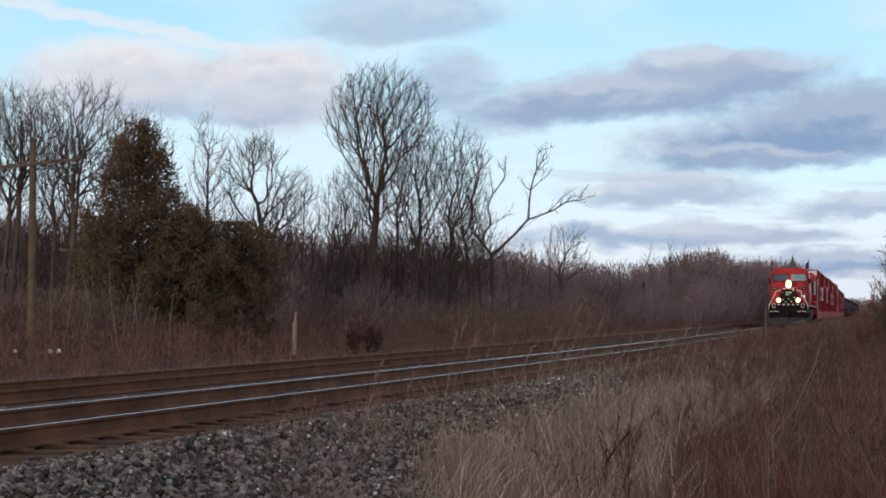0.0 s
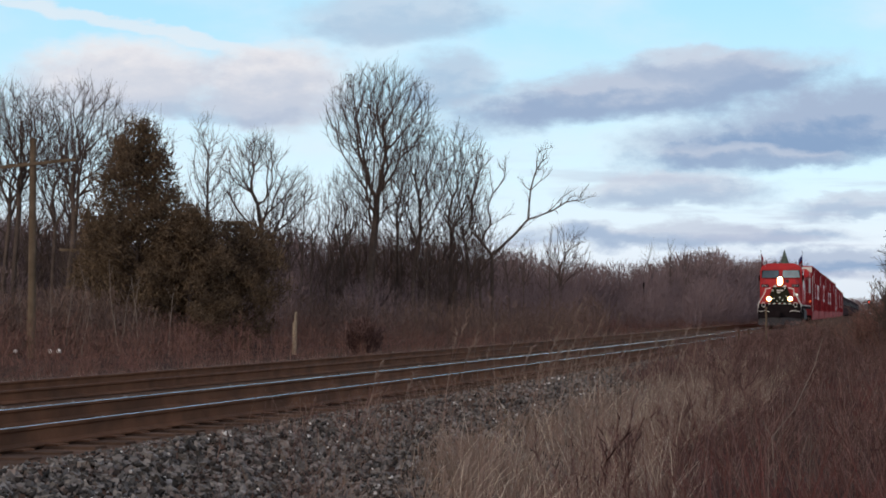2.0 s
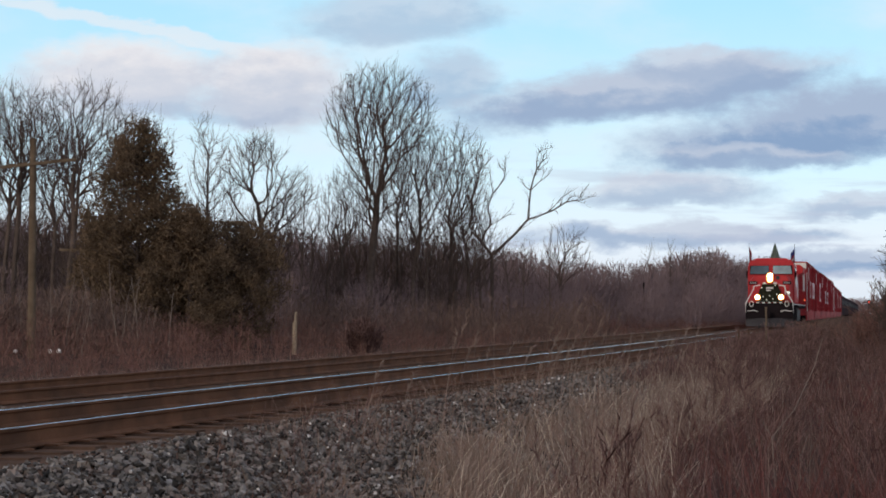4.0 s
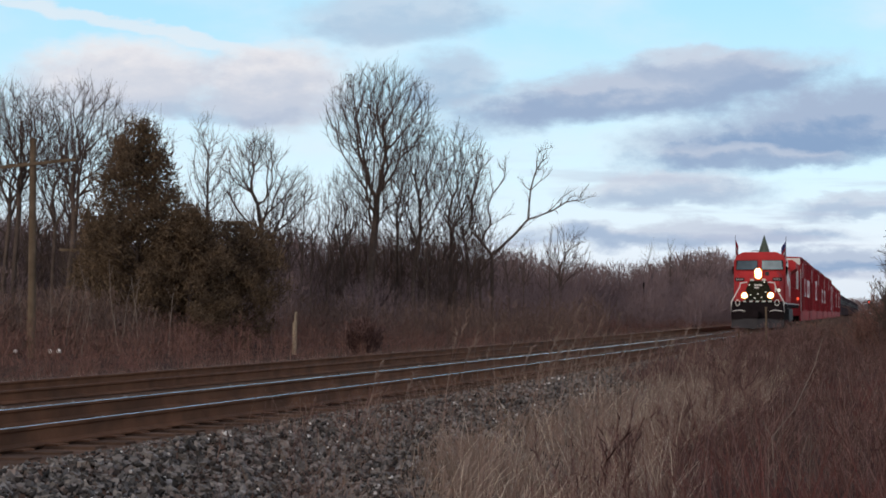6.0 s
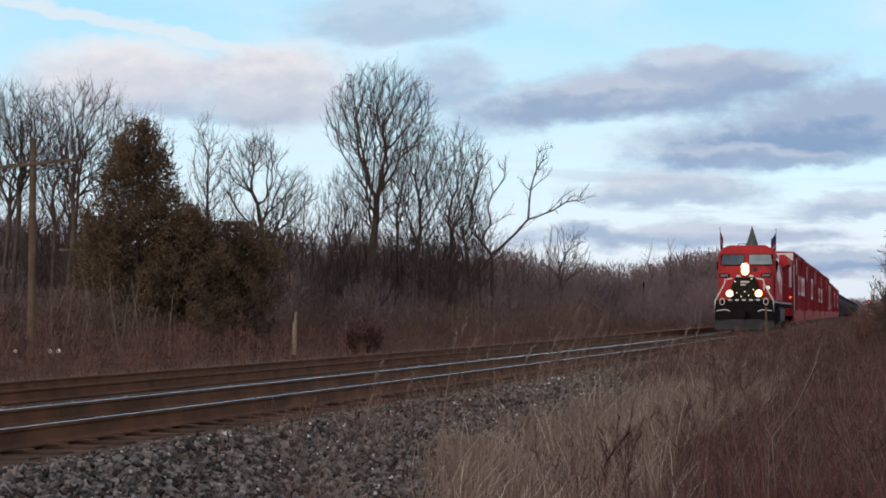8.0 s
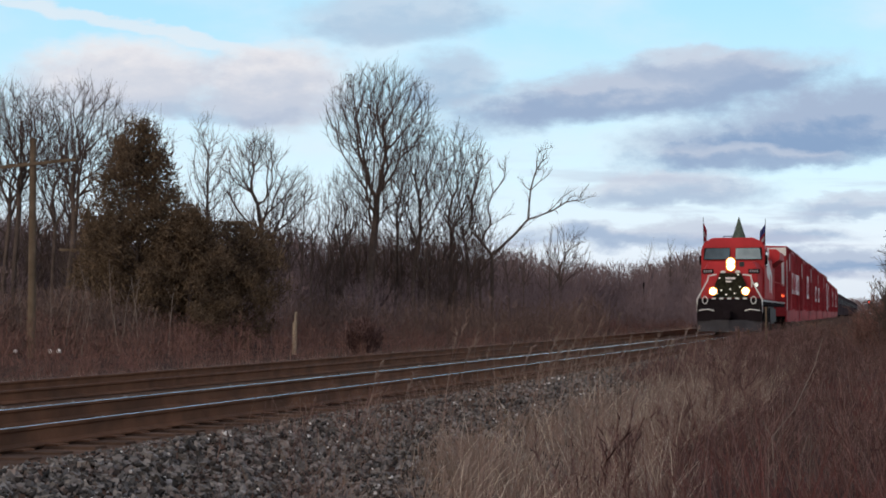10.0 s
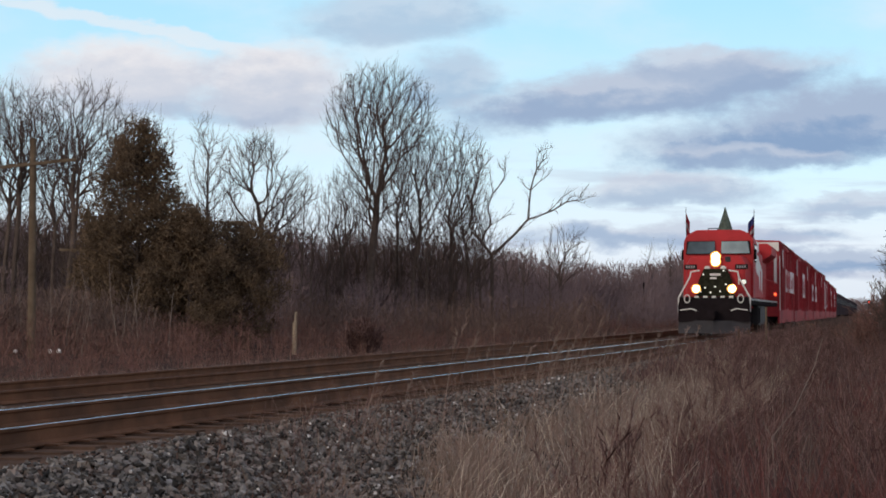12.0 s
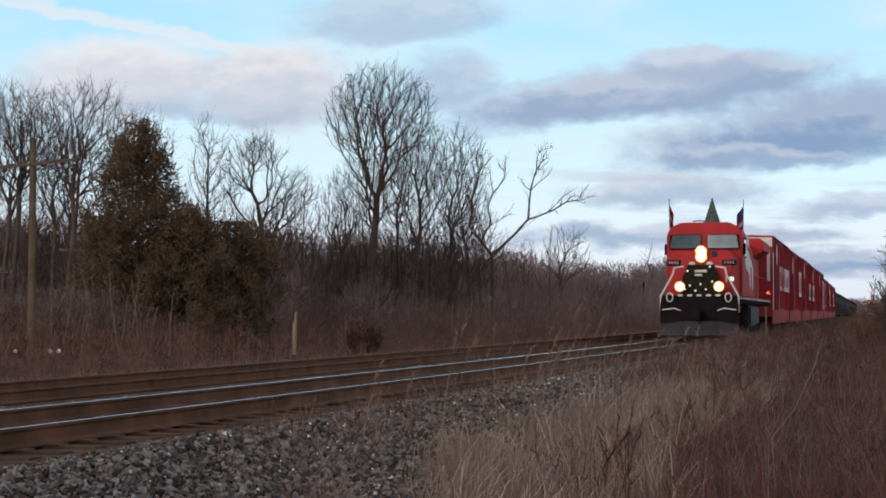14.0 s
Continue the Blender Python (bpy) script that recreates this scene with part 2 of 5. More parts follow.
def tube(bm, pts, r, sides=8):
    """A round bar along points."""
    for p, q in zip(pts, pts[1:]):
        p, q = Vector(p), Vector(q)
        m = Matrix.Translation((p + q) / 2) @ (q - p).to_track_quat("Z", "Y").to_matrix().to_4x4()
        bmesh.ops.create_cone(bm, cap_ends=True, segments=sides, radius1=r, radius2=r, depth=(q - p).length + r, matrix=m)
    return bm


def drum(bm, center, axis, r, depth, sides=24, r2=None):
    m = Matrix.Translation(center) @ Vector(axis).to_track_quat("Z", "Y").to_matrix().to_4x4()
    bmesh.ops.create_cone(bm, cap_ends=True, segments=sides, radius1=r, radius2=r if r2 is None else r2, depth=depth, matrix=m)
    return bm


def extruded(profile, y0, y1):
    """A prism of an (x, z) outline from y0 to y1."""
    bm = bmesh.new()
    a = [bm.verts.new((x, y0, z)) for x, z in profile]
    b = [bm.verts.new((x, y1, z)) for x, z in profile]
    n = len(profile)
    bm.faces.new(a)
    bm.faces.new(b[::-1])
    for i in range(n):
        bm.faces.new((a[i], b[i], b[(i + 1) % n], a[(i + 1) % n]))
    bmesh.ops.recalc_face_normals(bm, faces=bm.faces)
    return bm


# ---- the railway's line ----
BEND, SLOPE = 75.0, 0.24948


def line_x(y):
    """The track's centre at the distance y ahead, and its direction."""
    y = np.asarray(y, float)
    near = -8.802 + 0.30471 * y - 0.00036816 * y * y
    at = -8.802 + 0.30471 * BEND - 0.00036816 * BEND * BEND
    return np.where(y < BEND, near, at + SLOPE * (y - BEND)), np.where(y < BEND, 0.30471 - 0.00073632 * y, SLOPE)


def beside(y, off):
    """The point off metres to the right of the track's centre at the distance y."""
    x, s = line_x(y)
    n = np.sqrt(1 + s * s)
    return x + off / n, y - off * s / n


def ground_z(off):
    """Height of the ground across the line: two ballasted tracks on a low bank."""
    return np.interp(off, (-4000, -60, -9.5, -7.2, -6.0, 1.5, 1.75, 3.2, 5.0, 40, 4000), (-1.2, -0.9, -0.8, -0.62, -0.26, -0.205, -0.235, -0.62, -0.68, -0.7, -1.2))


def offset_of(x, y):
    cx, s = line_x(y)
    return (x - cx) / np.sqrt(1 + s * s)


# ---- ground and track bed ----


def build_ground():
    ys = np.concatenate([np.linspace(-300, 0, 12), np.linspace(4, 160, 105), np.geomspace(165, 4500, 40)])
    offs = np.array([-4000, -1500, -500, -200, -100, -60, -40, -25, -15, -9.5, -8.2, -7.2, -6.6, -6.0, -4.2, -2.1, 0, 1.5, 1.75, 2.2, 2.7, 3.2, 4, 5, 7, 10, 15, 25, 40, 100, 300, 1000, 4000.0])
    Y, O = np.meshgrid(ys, offs, indexing="ij")
    X = line_x(Y)[0] + O * 1.03
    Z = ground_z(O)
    rough = np.array([noise.noise(Vector((x * 0.35, y * 0.35, 0))) for x, y in zip(X.ravel(), Y.ravel())]).reshape(X.shape)
    Z = Z + rough * np.interp(np.abs(O + 2), (4, 7, 40), (0.0, 0.08, 0.25))
    V = np.stack([X, Y, Z], -1).reshape(-1, 3)
    n, m = len(ys), len(offs)
    i, j = np.meshgrid(np.arange(n - 1), np.arange(m - 1), indexing="ij")
    a = (i * m + j).ravel()
    F = np.stack([a, a + 1, a + m + 1, a + m], -1)
    me = mesh_np("ground", V, F)
    me.materials.append(M_SOIL)
    me.materials.append(M_BED)
    oc = (offs[:-1] + offs[1:]) / 2
    idx = np.where((oc > -7.2) & (oc < 3.2), 1, 0)
    me.polygons.foreach_set("material_index", np.tile(idx, n - 1).astype(np.int32))
    me.polygons.foreach_set("use_smooth", np.ones(len(F), bool))
    return tagged(new("ground", me), "brown winter soil with a grey ballasted railway bank", "ground", kind="structure")


def stone_shapes(count):
    """A few angular crushed stones, about one unit across."""
    rng = np.random.default_rng(3)
    out = []
    for _ in range(count):
        V = np.array([(x, y, z) for x in (-0.5, 0.5) for y in (-0.5, 0.5) for z in (-0.5, 0.5)]) * 0.8
        V = V * rng.uniform(0.45, 1.3, (8, 1)) * rng.uniform(0.6, 1.25, (1, 3)) + rng.normal(0, 0.08, (8, 3))
        F = np.array([(0, 1, 3), (0, 3, 2), (4, 6, 7), (4, 7, 5), (0, 4, 5), (0, 5, 1), (2, 3, 7), (2, 7, 6), (0, 2, 6), (0, 6, 4), (1, 5, 7), (1, 7, 3)])
        out.append((V, F))
    return out


def turns(rng, n):
    """n random rotation matrices."""
    q = rng.normal(size=(n, 4))
    q /= np.linalg.norm(q, axis=1, keepdims=True)
    w, x, y, z = q.T
    return np.stack([1 - 2 * (y * y + z * z), 2 * (x * y - z * w), 2 * (x * z + y * w), 2 * (x * y + z * w), 1 - 2 * (x * x + z * z), 2 * (y * z - x * w), 2 * (x * z - y * w), 2 * (y * z + x * w), 1 - 2 * (x * x + y * y)], -1).reshape(n, 3, 3)


def scatter(shapes, rng, P, size, flat=False):
    """Joined copies of the shapes at the places P."""
    VV, FF, base = [], [], 0
    pick = rng.integers(0, len(shapes), len(P))
    for k, (V, F) in enumerate(shapes):
        sel = np.nonzero(pick == k)[0]
        if not len(sel):
            continue
        R = turns(rng, len(sel))
        W = np.einsum("nij,vj->nvi", R, V) * size[sel][:, None, None] + P[sel][:, None, :]
        VV.append(W.reshape(-1, 3))
        FF.append((F[None] + (np.arange(len(sel)) * len(V))[:, None, None]).reshape(-1, F.shape[1]) + base)
        base += len(sel) * len(V)
    return np.concatenate(VV), np.concatenate(FF)


def build_ballast(shapes):
    rng = np.random.default_rng(5)
    # shoulder on the near side
    n = 28000
    y = 12 + 60 * rng.random(n) ** 1.7
    off = rng.uniform(1.45, 3.7, n)
    off = np.where(rng.random(n) < 0.2, rng.uniform(3.2, 4.6, n), off)
    # between the tracks and in the cribs
    m = 3500
    y2 = 14 + 60 * rng.random(m) ** 1.5
    off2 = rng.normal(-1.9, 0.45, m)
    y, off = np.concatenate([y, y2]), np.concatenate([off, off2])
    x, yy = beside(y, off)
    size = rng.uniform(0.022, 0.070, len(y))
    size[:n] *= np.interp(off[:n], (1.4, 1.8), (0.6, 1.0))
    z = ground_z(off) + size * 0.2
    V, F = scatter(shapes, rng, np.stack([x, yy, z], -1), size)
    me = mesh_np("ballast", V, F, True)
    me.materials.append(M_STONE)
    ob = tagged(new("ballast", me), "grey crushed-stone ballast beside the rails", "ballast", kind="stuff")
    # a few white chips
    k = 110
    y = 12.5 + 22 * rng.random(k) ** 1.4
    off = rng.uniform(1.6, 3.6, k)
    x, yy = beside(y, off)
    V, F = scatter(shapes, rng, np.stack([x, yy, ground_z(off) + 0.035], -1), rng.uniform(0.018, 0.04, k))
    me = mesh_np("pale_chips", V, F, True)
    me.materials.append(M_WHITE)
    tagged(new("pale_chips", me), "scattered pale stone chips in the ballast", "stones", kind="stuff")
    # single stones in the nearest stretch
    meshes = []
    for V, F in shapes:
        me = mesh_np("stone", V, F, True)
        me.materials.append(M_STONE_PART)
        meshes.append(me)
    for i in range(280):
        yy = rng.uniform(13.5, 19)
        o = rng.uniform(1.8, 3.1)
        x, y1 = beside(yy, o)
        s = rng.uniform(0.045, 0.085)
        st = new("stone", meshes[i % len(meshes)])
        st.parent = ob
        st.matrix_basis = Matrix.Translation((float(x), float(y1), float(ground_z(o)) + s * 0.3)) @ Matrix.Rotation(rng.uniform(0, 6), 4, "XYZ"[i % 3]) @ Matrix.Rotation(rng.uniform(0, 6), 4, "Z") @ Matrix.Diagonal((s, s, s, 1))
    return ob


RAIL_WEB = [(-0.07, -0.18), (0.07, -0.18), (0.07, -0.165), (0.012, -0.14), (0.010, -0.045), (0.034, -0.032), (0.037, -0.004), (-0.037, -0.004), (-0.034, -0.032), (-0.010, -0.045), (-0.012, -0.14), (-0.07, -0.165)]


def worn(half):
    """The polished running band; its half width sets how much of the rail shines."""
    return [(-half, -0.0045), (half, -0.0045), (half - 0.002, 0.0), (-half + 0.002, 0.0)]


def swept(profile, ys, off, drop):
    """The profile carried along the line, off metres from its centre."""
    pr = np.array(profile)
    V = []
    for px, pz in pr:
        x, y = beside(ys, off + px)
        V.append(np.stack([x, y, np.full_like(x, pz - drop)], -1))
    V = np.stack(V, 1).reshape(-1, 3)
    k = len(pr)
    i, j = np.meshgrid(np.arange(len(ys) - 1), np.arange(k), indexing="ij")
    a, b = i * k + j, i * k + (j + 1) % k
    F = np.stack([a, b, b + k, a + k], -1).reshape(-1, 4)
    return V, F


def build_track(name, center, drop, head, label):
    t = thing(name, label, "railway track", "railway tracks", "structure")
    ys = np.concatenate([np.linspace(-40, 80, 80), np.linspace(84, 900, 100)])
    for side in (-0.753, 0.753):
        r = part("rail", mesh_np("rail", *swept(RAIL_WEB, ys, center + side, drop), True), M_RAIL, t)
        # the near rail's band is narrowed so that its shine looks dimmer
        part("rail_head", mesh_np("rail_head", *swept(worn(0.032 if side < 0 else 0.009), ys, center + side, drop), True), head, r, "worn running surface")
    return t


def build_ties(track, center, drop, y0, y1, step):
    bm = box(bmesh.new(), (-1.3, -0.115, -0.36), (1.3, 0.115, -0.185), 0.012)
    me = bpy.data.meshes.new("tie")
    bm.to_mesh(me)
    bm.free()
    me.materials.append(M_TIE)
    plate = bpy.data.meshes.new("tie_plate")
    bm = blocks(((-0.18, -0.09, -0.187), (0.18, 0.09, -0.172)))
    bm.to_mesh(plate)
    bm.free()
    plate.materials.append(M_RAIL)
    rng = random.Random(4)
    y = y0
    while y < y1:
        x, yy = beside(y, center)
        s = float(line_x(y)[1])
        ob = new("tie", me)
        ob.parent = track
        ob.matrix_basis = pose(float(x) + rng.uniform(-0.03, 0.03), float(yy), -drop + rng.uniform(-0.008, 0.004), 0, 0, -math.degrees(math.atan(s)) + rng.uniform(-1.5, 1.5))
        if y < 45 and center == 0:
            for side in (-0.753, 0.753):
                p = new("tie_plate", plate)
                p.parent = ob
                p.matrix_basis = pose(side, 0, 0)
        y += step * rng.uniform(0.93, 1.07)


# ---- plants ----


def prisms(S, sides=3):
    """Tapered bars from rows of x0 y0 z0 x1 y1 z1 r0 r1."""
    S = np.asarray(S, float)
    A, B, r0, r1 = S[:, 0:3], S[:, 3:6], S[:, 6], S[:, 7]
    d = B - A
    d /= np.maximum(np.linalg.norm(d, axis=1, keepdims=True), 1e-9)
    h = np.where(np.abs(d[:, 2:3]) < 0.9, [[0, 0, 1.0]], [[1.0, 0, 0]])
    u = np.cross(d, h)
    u /= np.linalg.norm(u, axis=1, keepdims=True)
    w = np.cross(d, u)
    n = len(S)
    V = np.empty((n, 2 * sides, 3))
    for k in range(sides):
        a = 2 * math.pi * k / sides
        o = u * math.cos(a) + w * math.sin(a)
        V[:, k] = A + o * r0[:, None]
        V[:, sides + k] = B + o * r1[:, None]
    f = np.array([[k, (k + 1) % sides, sides + (k + 1) % sides, sides + k] for k in range(sides)])
    F = (f[None] + (np.arange(n) * 2 * sides)[:, None, None]).reshape(-1, 4)
    return V.reshape(-1, 3), F


def ribbons(S, rng):
    """Thin flat twigs from rows of x0 y0 z0 x1 y1 z1 r0 r1, each turned its own way."""
    S = np.asarray(S, float)
    A, B = S[:, 0:3], S[:, 3:6]
    d = B - A
    d /= np.maximum(np.linalg.norm(d, axis=1, keepdims=True), 1e-9)
    u = np.cross(d, rng.normal(0, 1, A.shape))
    u /= np.maximum(np.linalg.norm(u, axis=1, keepdims=True), 1e-9)
    V = np.stack([A - u * S[:, 6:7], A + u * S[:, 6:7], B + u * S[:, 7:8], B - u * S[:, 7:8]], 1)
    return V.reshape(-1, 3), np.arange(4 * len(S)).reshape(-1, 4)


def stalk(points, radii, sides=6):
    """One bent tapered stem through the points."""
    V = [(x + r * math.cos(a), y + r * math.sin(a), z) for (x, y, z), r in zip(points, radii) for a in np.arange(sides) * 2 * math.pi / sides]
    F = [(k * sides + i, k * sides + (i + 1) % sides, (k + 1) * sides + (i + 1) % sides, (k + 1) * sides + i) for k in range(len(points) - 1) for i in range(sides)]
    return np.array(V), np.array(F)


def joined(*VF):
    """Several sets of vertices and faces as one."""
    base = np.cumsum([0] + [len(v) for v, _ in VF[:-1]])
    return np.concatenate([v for v, _ in VF]), np.concatenate([f + b for (_, f), b in zip(VF, base)])


def grow(rng, start, way, length, r, level, out, spread, lift, kids, wob, split=0.35, bare=0.25):
    """One limb as a bent chain, and its own limbs after it. out: a list of rows for each level."""
    steps = (3, 2, 1, 1)[level]
    p, d = np.array(start, float), np.array(way, float)
    d /= np.linalg.norm(d)
    seg = length / steps
    chain = []
    for i in range(steps):
        d = d + rng.normal(0, wob, 3) + np.array([0, 0, lift])
        d /= np.linalg.norm(d)
        q = p + d * seg
        a, b = r * (1 - 0.8 * i / steps), r * (1 - 0.8 * (i + 1) / steps)
        out[level].append((*p, *q, a, b))
        chain.append((p, q, d.copy(), b))
        p = q
    if level + 1 >= len(out):
        return
    for _ in range(kids[level]):
        t = bare + (1 - bare) * rng.random() ** 0.8
        i = min(int(t * steps), steps - 1)
        p0, q0, d0, rr = chain[i]
        f = t * steps - i
        side = rng.normal(0, 1, 3)
        side -= side.dot(d0) * d0
        side /= np.linalg.norm(side)
        s = spread[level] * rng.uniform(0.6, 1.3)
        nd = d0 * math.cos(s) + side * math.sin(s)
        nl = length * split * rng.uniform(0.6, 1.25) * (1.25 - 0.6 * t)
        grow(rng, p0 + (q0 - p0) * f, nd, nl, max(rr * 0.62, 0.006), level + 1, out, spread, lift * 1.0, kids, wob * 1.15, split, 0.12)


def tree(name, label, x, y, height, seed, lean=(0.0, 0.0), r=0.16, kids=(11, 7, 6, 4), spread=(0.55, 0.6, 0.7, 0.8), lift=0.07, wob=0.055, split=0.45, bare=0.3, stems=1, min_r=0.010, trunk=0.8, group="bare trees"):
    rng = np.random.default_rng(seed)
    out = [[] for _ in range(len(kids) + 1)]
    for k in range(stems):
        way = np.array([lean[0] + (rng.normal(0, 0.18) if stems > 1 else 0), lean[1] + (rng.normal(0, 0.18) if stems > 1 else 0), 1.0])
        grow(rng, (rng.normal(0, 0.1) * (stems > 1), 0, -0.1), way, height * trunk * (1 if k == 0 else rng.uniform(0.6, 0.95)), r, 0, out, spread, lift, kids, wob, split, bare)
    t = thing(name, label, "tree", group, at=pose(x, y, float(ground_z(offset_of(x, y)))))
    top = max(o[5] for lvl in out for o in lvl)
    rows = [np.array(o) for o in out if o]
    sc = height / top
    for q in rows:
        q[:, :6] *= sc
        q[:, 6:] = np.maximum(q[:, 6:], min_r)
    part("trunk", mesh_np("trunk", *prisms(np.concatenate(rows[:2]), 6)), M_BARK, t)
    part("crown", mesh_np("crown", *prisms(np.concatenate(rows[2:]), 3)), M_TWIG, t, "bare twigs")
    return t


def cedar(label, x, y, height, width, seed, round_top=False):
    """A shaggy evergreen: a trunk, rising limbs, and small sprays in clumps along them with gaps between."""
    rng = np.random.default_rng(seed)
    t = thing("cedar", label, "tree", "cedars", at=pose(x, y, float(ground_z(offset_of(x, y)))))
    segs = [(0, 0, -0.1, 0.05, 0, height * 0.55, 0.2, 0.1), (0.05, 0, height * 0.55, 0, 0, height * 0.97, 0.1, 0.02)]
    P, D = [], []
    for _ in range(int(height * 15)):
        f = rng.random() ** 0.85
        z = height * (0.03 + 0.93 * f)
        a = rng.uniform(0, 2 * math.pi)
        env = (1 - f) ** 0.58 if not round_top else math.sqrt(max(0.02, 1 - (1.7 * f - 0.72) ** 2))
        L = width * 0.5 * env * rng.uniform(0.45, 1.12) + 0.1
        tip = np.array([math.cos(a) * L, math.sin(a) * L, z + L * rng.uniform(0.1, 0.6)])
        root = np.array([0, 0, z])
        segs.append((*root, *tip, 0.03, 0.008))
        for _ in range(int(3 + 3.2 * L)):
            u = rng.random() ** 0.4
            m = int(rng.integers(13, 24))
            c = root + (tip - root) * u + rng.normal(0, 0.10 + 0.05 * L, 3)
            P.append(c + rng.normal(0, 1, (m, 3)) * np.array([0.17, 0.17, 0.20]))
            D.append(np.tile((tip - root) / np.linalg.norm(tip - root), (m, 1)))
    P, D = np.concatenate(P), np.concatenate(D)
    P[:, 2] = np.clip(P[:, 2], 0.05, height)
    d = D * 0.7 + rng.normal(0, 0.6, P.shape) + np.array([0, 0, 0.5])
    d /= np.linalg.norm(d, axis=1, keepdims=True)
    ln = rng.uniform(0.08, 0.24, len(P))
    S = np.concatenate([P, P + d * ln[:, None], rng.uniform(0.022, 0.045, (len(P), 1)), np.full((len(P), 1), 0.006)], 1)
    part("trunk", mesh_np("trunk", *prisms(segs, 5)), M_BARK, t)
    part("crown", mesh_np("crown", *prisms(S, 3)), M_CEDAR, t)
    return t


def wood_shapes(count, seed, twigs, wide=0.26, low=0.2, r=0.0034):
    """Small bare trees one unit high: a stem, a few limbs, and a loose cloud of fine upward twigs."""
    out = []
    for i in range(count):
        rng = np.random.default_rng(seed + i)
        rows = [(0, 0, 0, 0.01, 0, 0.45, 0.009, 0.007), (0.01, 0, 0.45, rng.normal(0, 0.03), 0, 0.92, 0.007, 0.002)]
        for _ in range(5):
            z = rng.uniform(0.15, 0.65)
            a, ln = rng.uniform(0, 6.28), rng.uniform(0.2, 0.4)
            rows.append((0.01, 0, z, 0.55 * ln * math.cos(a), 0.55 * ln * math.sin(a), z + ln * 0.85, 0.005, 0.0022))
        f = low + (0.97 - low) * rng.random(twigs) ** 0.9
        reach = wide * np.sqrt(np.clip(1 - ((f - 0.5) / 0.53) ** 2, 0.02, 1))
        a, q = rng.uniform(0, 6.28, twigs), np.sqrt(rng.random(twigs))
        P = np.stack([np.cos(a) * reach * q, np.sin(a) * reach * q, f - 0.08], -1)
        d = np.stack([np.cos(a) * q * 0.5, np.sin(a) * q * 0.5, np.full(twigs, 0.85)], -1) + rng.normal(0, 0.42, (twigs, 3))
        ln = rng.uniform(0.07, 0.24, twigs)[:, None] * np.clip(1.25 - f, 0.35, 1)[:, None]
        T = np.concatenate([P, P + d * ln, rng.uniform(0.6, 1.2, (twigs, 1)) * r, np.full((twigs, 1), r * 0.4)], 1)
        out.append(joined(prisms(rows, 3), ribbons(T, rng)))
    return out


def shrub_shapes(count, seed, kids=(7, 5, 4), stems=5, spread=(0.5, 0.6, 0.7), min_r=0.006, stem=0.010):
    """Bare many-stemmed shrubs, one unit high."""
    out = []
    for i in range(count):
        rng = np.random.default_rng(seed + i)
        lv = [[] for _ in range(len(kids) + 1)]
        for k in range(stems):
            grow(rng, (rng.normal(0, 0.10), rng.normal(0, 0.10), 0), (rng.normal(0, 0.22), rng.normal(0, 0.22), 1), rng.uniform(0.55, 0.95), stem, 0, lv, spread, 0.06, kids, 0.10, 0.45, 0.1)
        S = np.concatenate([np.array(o) for o in lv if o])
        S[:, 6:] = np.maximum(S[:, 6:], min_r)
        out.append(prisms(S, 3))
    return out


def planted(shapes, rng, x, y, z, size):
    """Joined upright copies of the shapes, each with a turn of its own."""
    VV, FF, base = [], [], 0
    pick = rng.integers(0, len(shapes), len(x))
    for k, (V, F) in enumerate(shapes):
        sel = np.nonzero(pick == k)[0]
        if not len(sel):
            continue
        a = rng.uniform(0, 2 * math.pi, len(sel))
        c, s = np.cos(a)[:, None], np.sin(a)[:, None]
        wide = rng.uniform(0.8, 1.25, (len(sel), 1))
        sz = size[sel][:, None]
        X = (V[None, :, 0] * c - V[None, :, 1] * s) * sz * wide + x[sel][:, None]
        Y = (V[None, :, 0] * s + V[None, :, 1] * c) * sz * wide + y[sel][:, None]
        Z = V[None, :, 2] * sz + z[sel][:, None]
        VV.append(np.stack([X, Y, Z], -1).reshape(-1, 3))
        FF.append((F[None] + (np.arange(len(sel)) * len(V))[:, None, None]).reshape(-1, 4) + base)
        base += len(sel) * len(V)
    return np.concatenate(VV), np.concatenate(FF)


def blades(rng, x, y, z, height, width, bend, nseg=3, wind=None):
    """Bent tapered grass blades, folded along the middle."""
    n = len(x)
    a = rng.uniform(0, 2 * math.pi, n) if wind is None else rng.normal(0, wind, n)
    dirv = np.stack([np.cos(a), np.sin(a)], -1)
    b = rng.uniform(0, 2 * math.pi, n)
    wv = np.stack([np.cos(b), np.sin(b)], -1)
    V = np.empty((n, (nseg + 1) * 2, 3))
    for k in range(nseg + 1):
        f = k / nseg
        off = bend * height * f ** 2
        px, py = x + dirv[:, 0] * off, y + dirv[:, 1] * off
        pz = z + height * (f - 0.35 * bend * f ** 2)
        w = width * (1 - 0.85 * f) / 2
        V[:, 2 * k] = np.stack([px - wv[:, 0] * w, py - wv[:, 1] * w, pz], -1)
        V[:, 2 * k + 1] = np.stack([px + wv[:, 0] * w, py + wv[:, 1] * w, pz], -1)
    f = np.array([[2 * k, 2 * k + 1, 2 * k + 3, 2 * k + 2] for k in range(nseg)])
    F = (f[None] + (np.arange(n) * (nseg + 1) * 2)[:, None, None]).reshape(-1, 4)
    return V.reshape(-1, 3), F


def stuff(name, label, category, VF, mat):
    me = mesh_np(name, *VF)
    me.materials.append(mat)
    return tagged(new(name, me), label, category, kind="stuff")


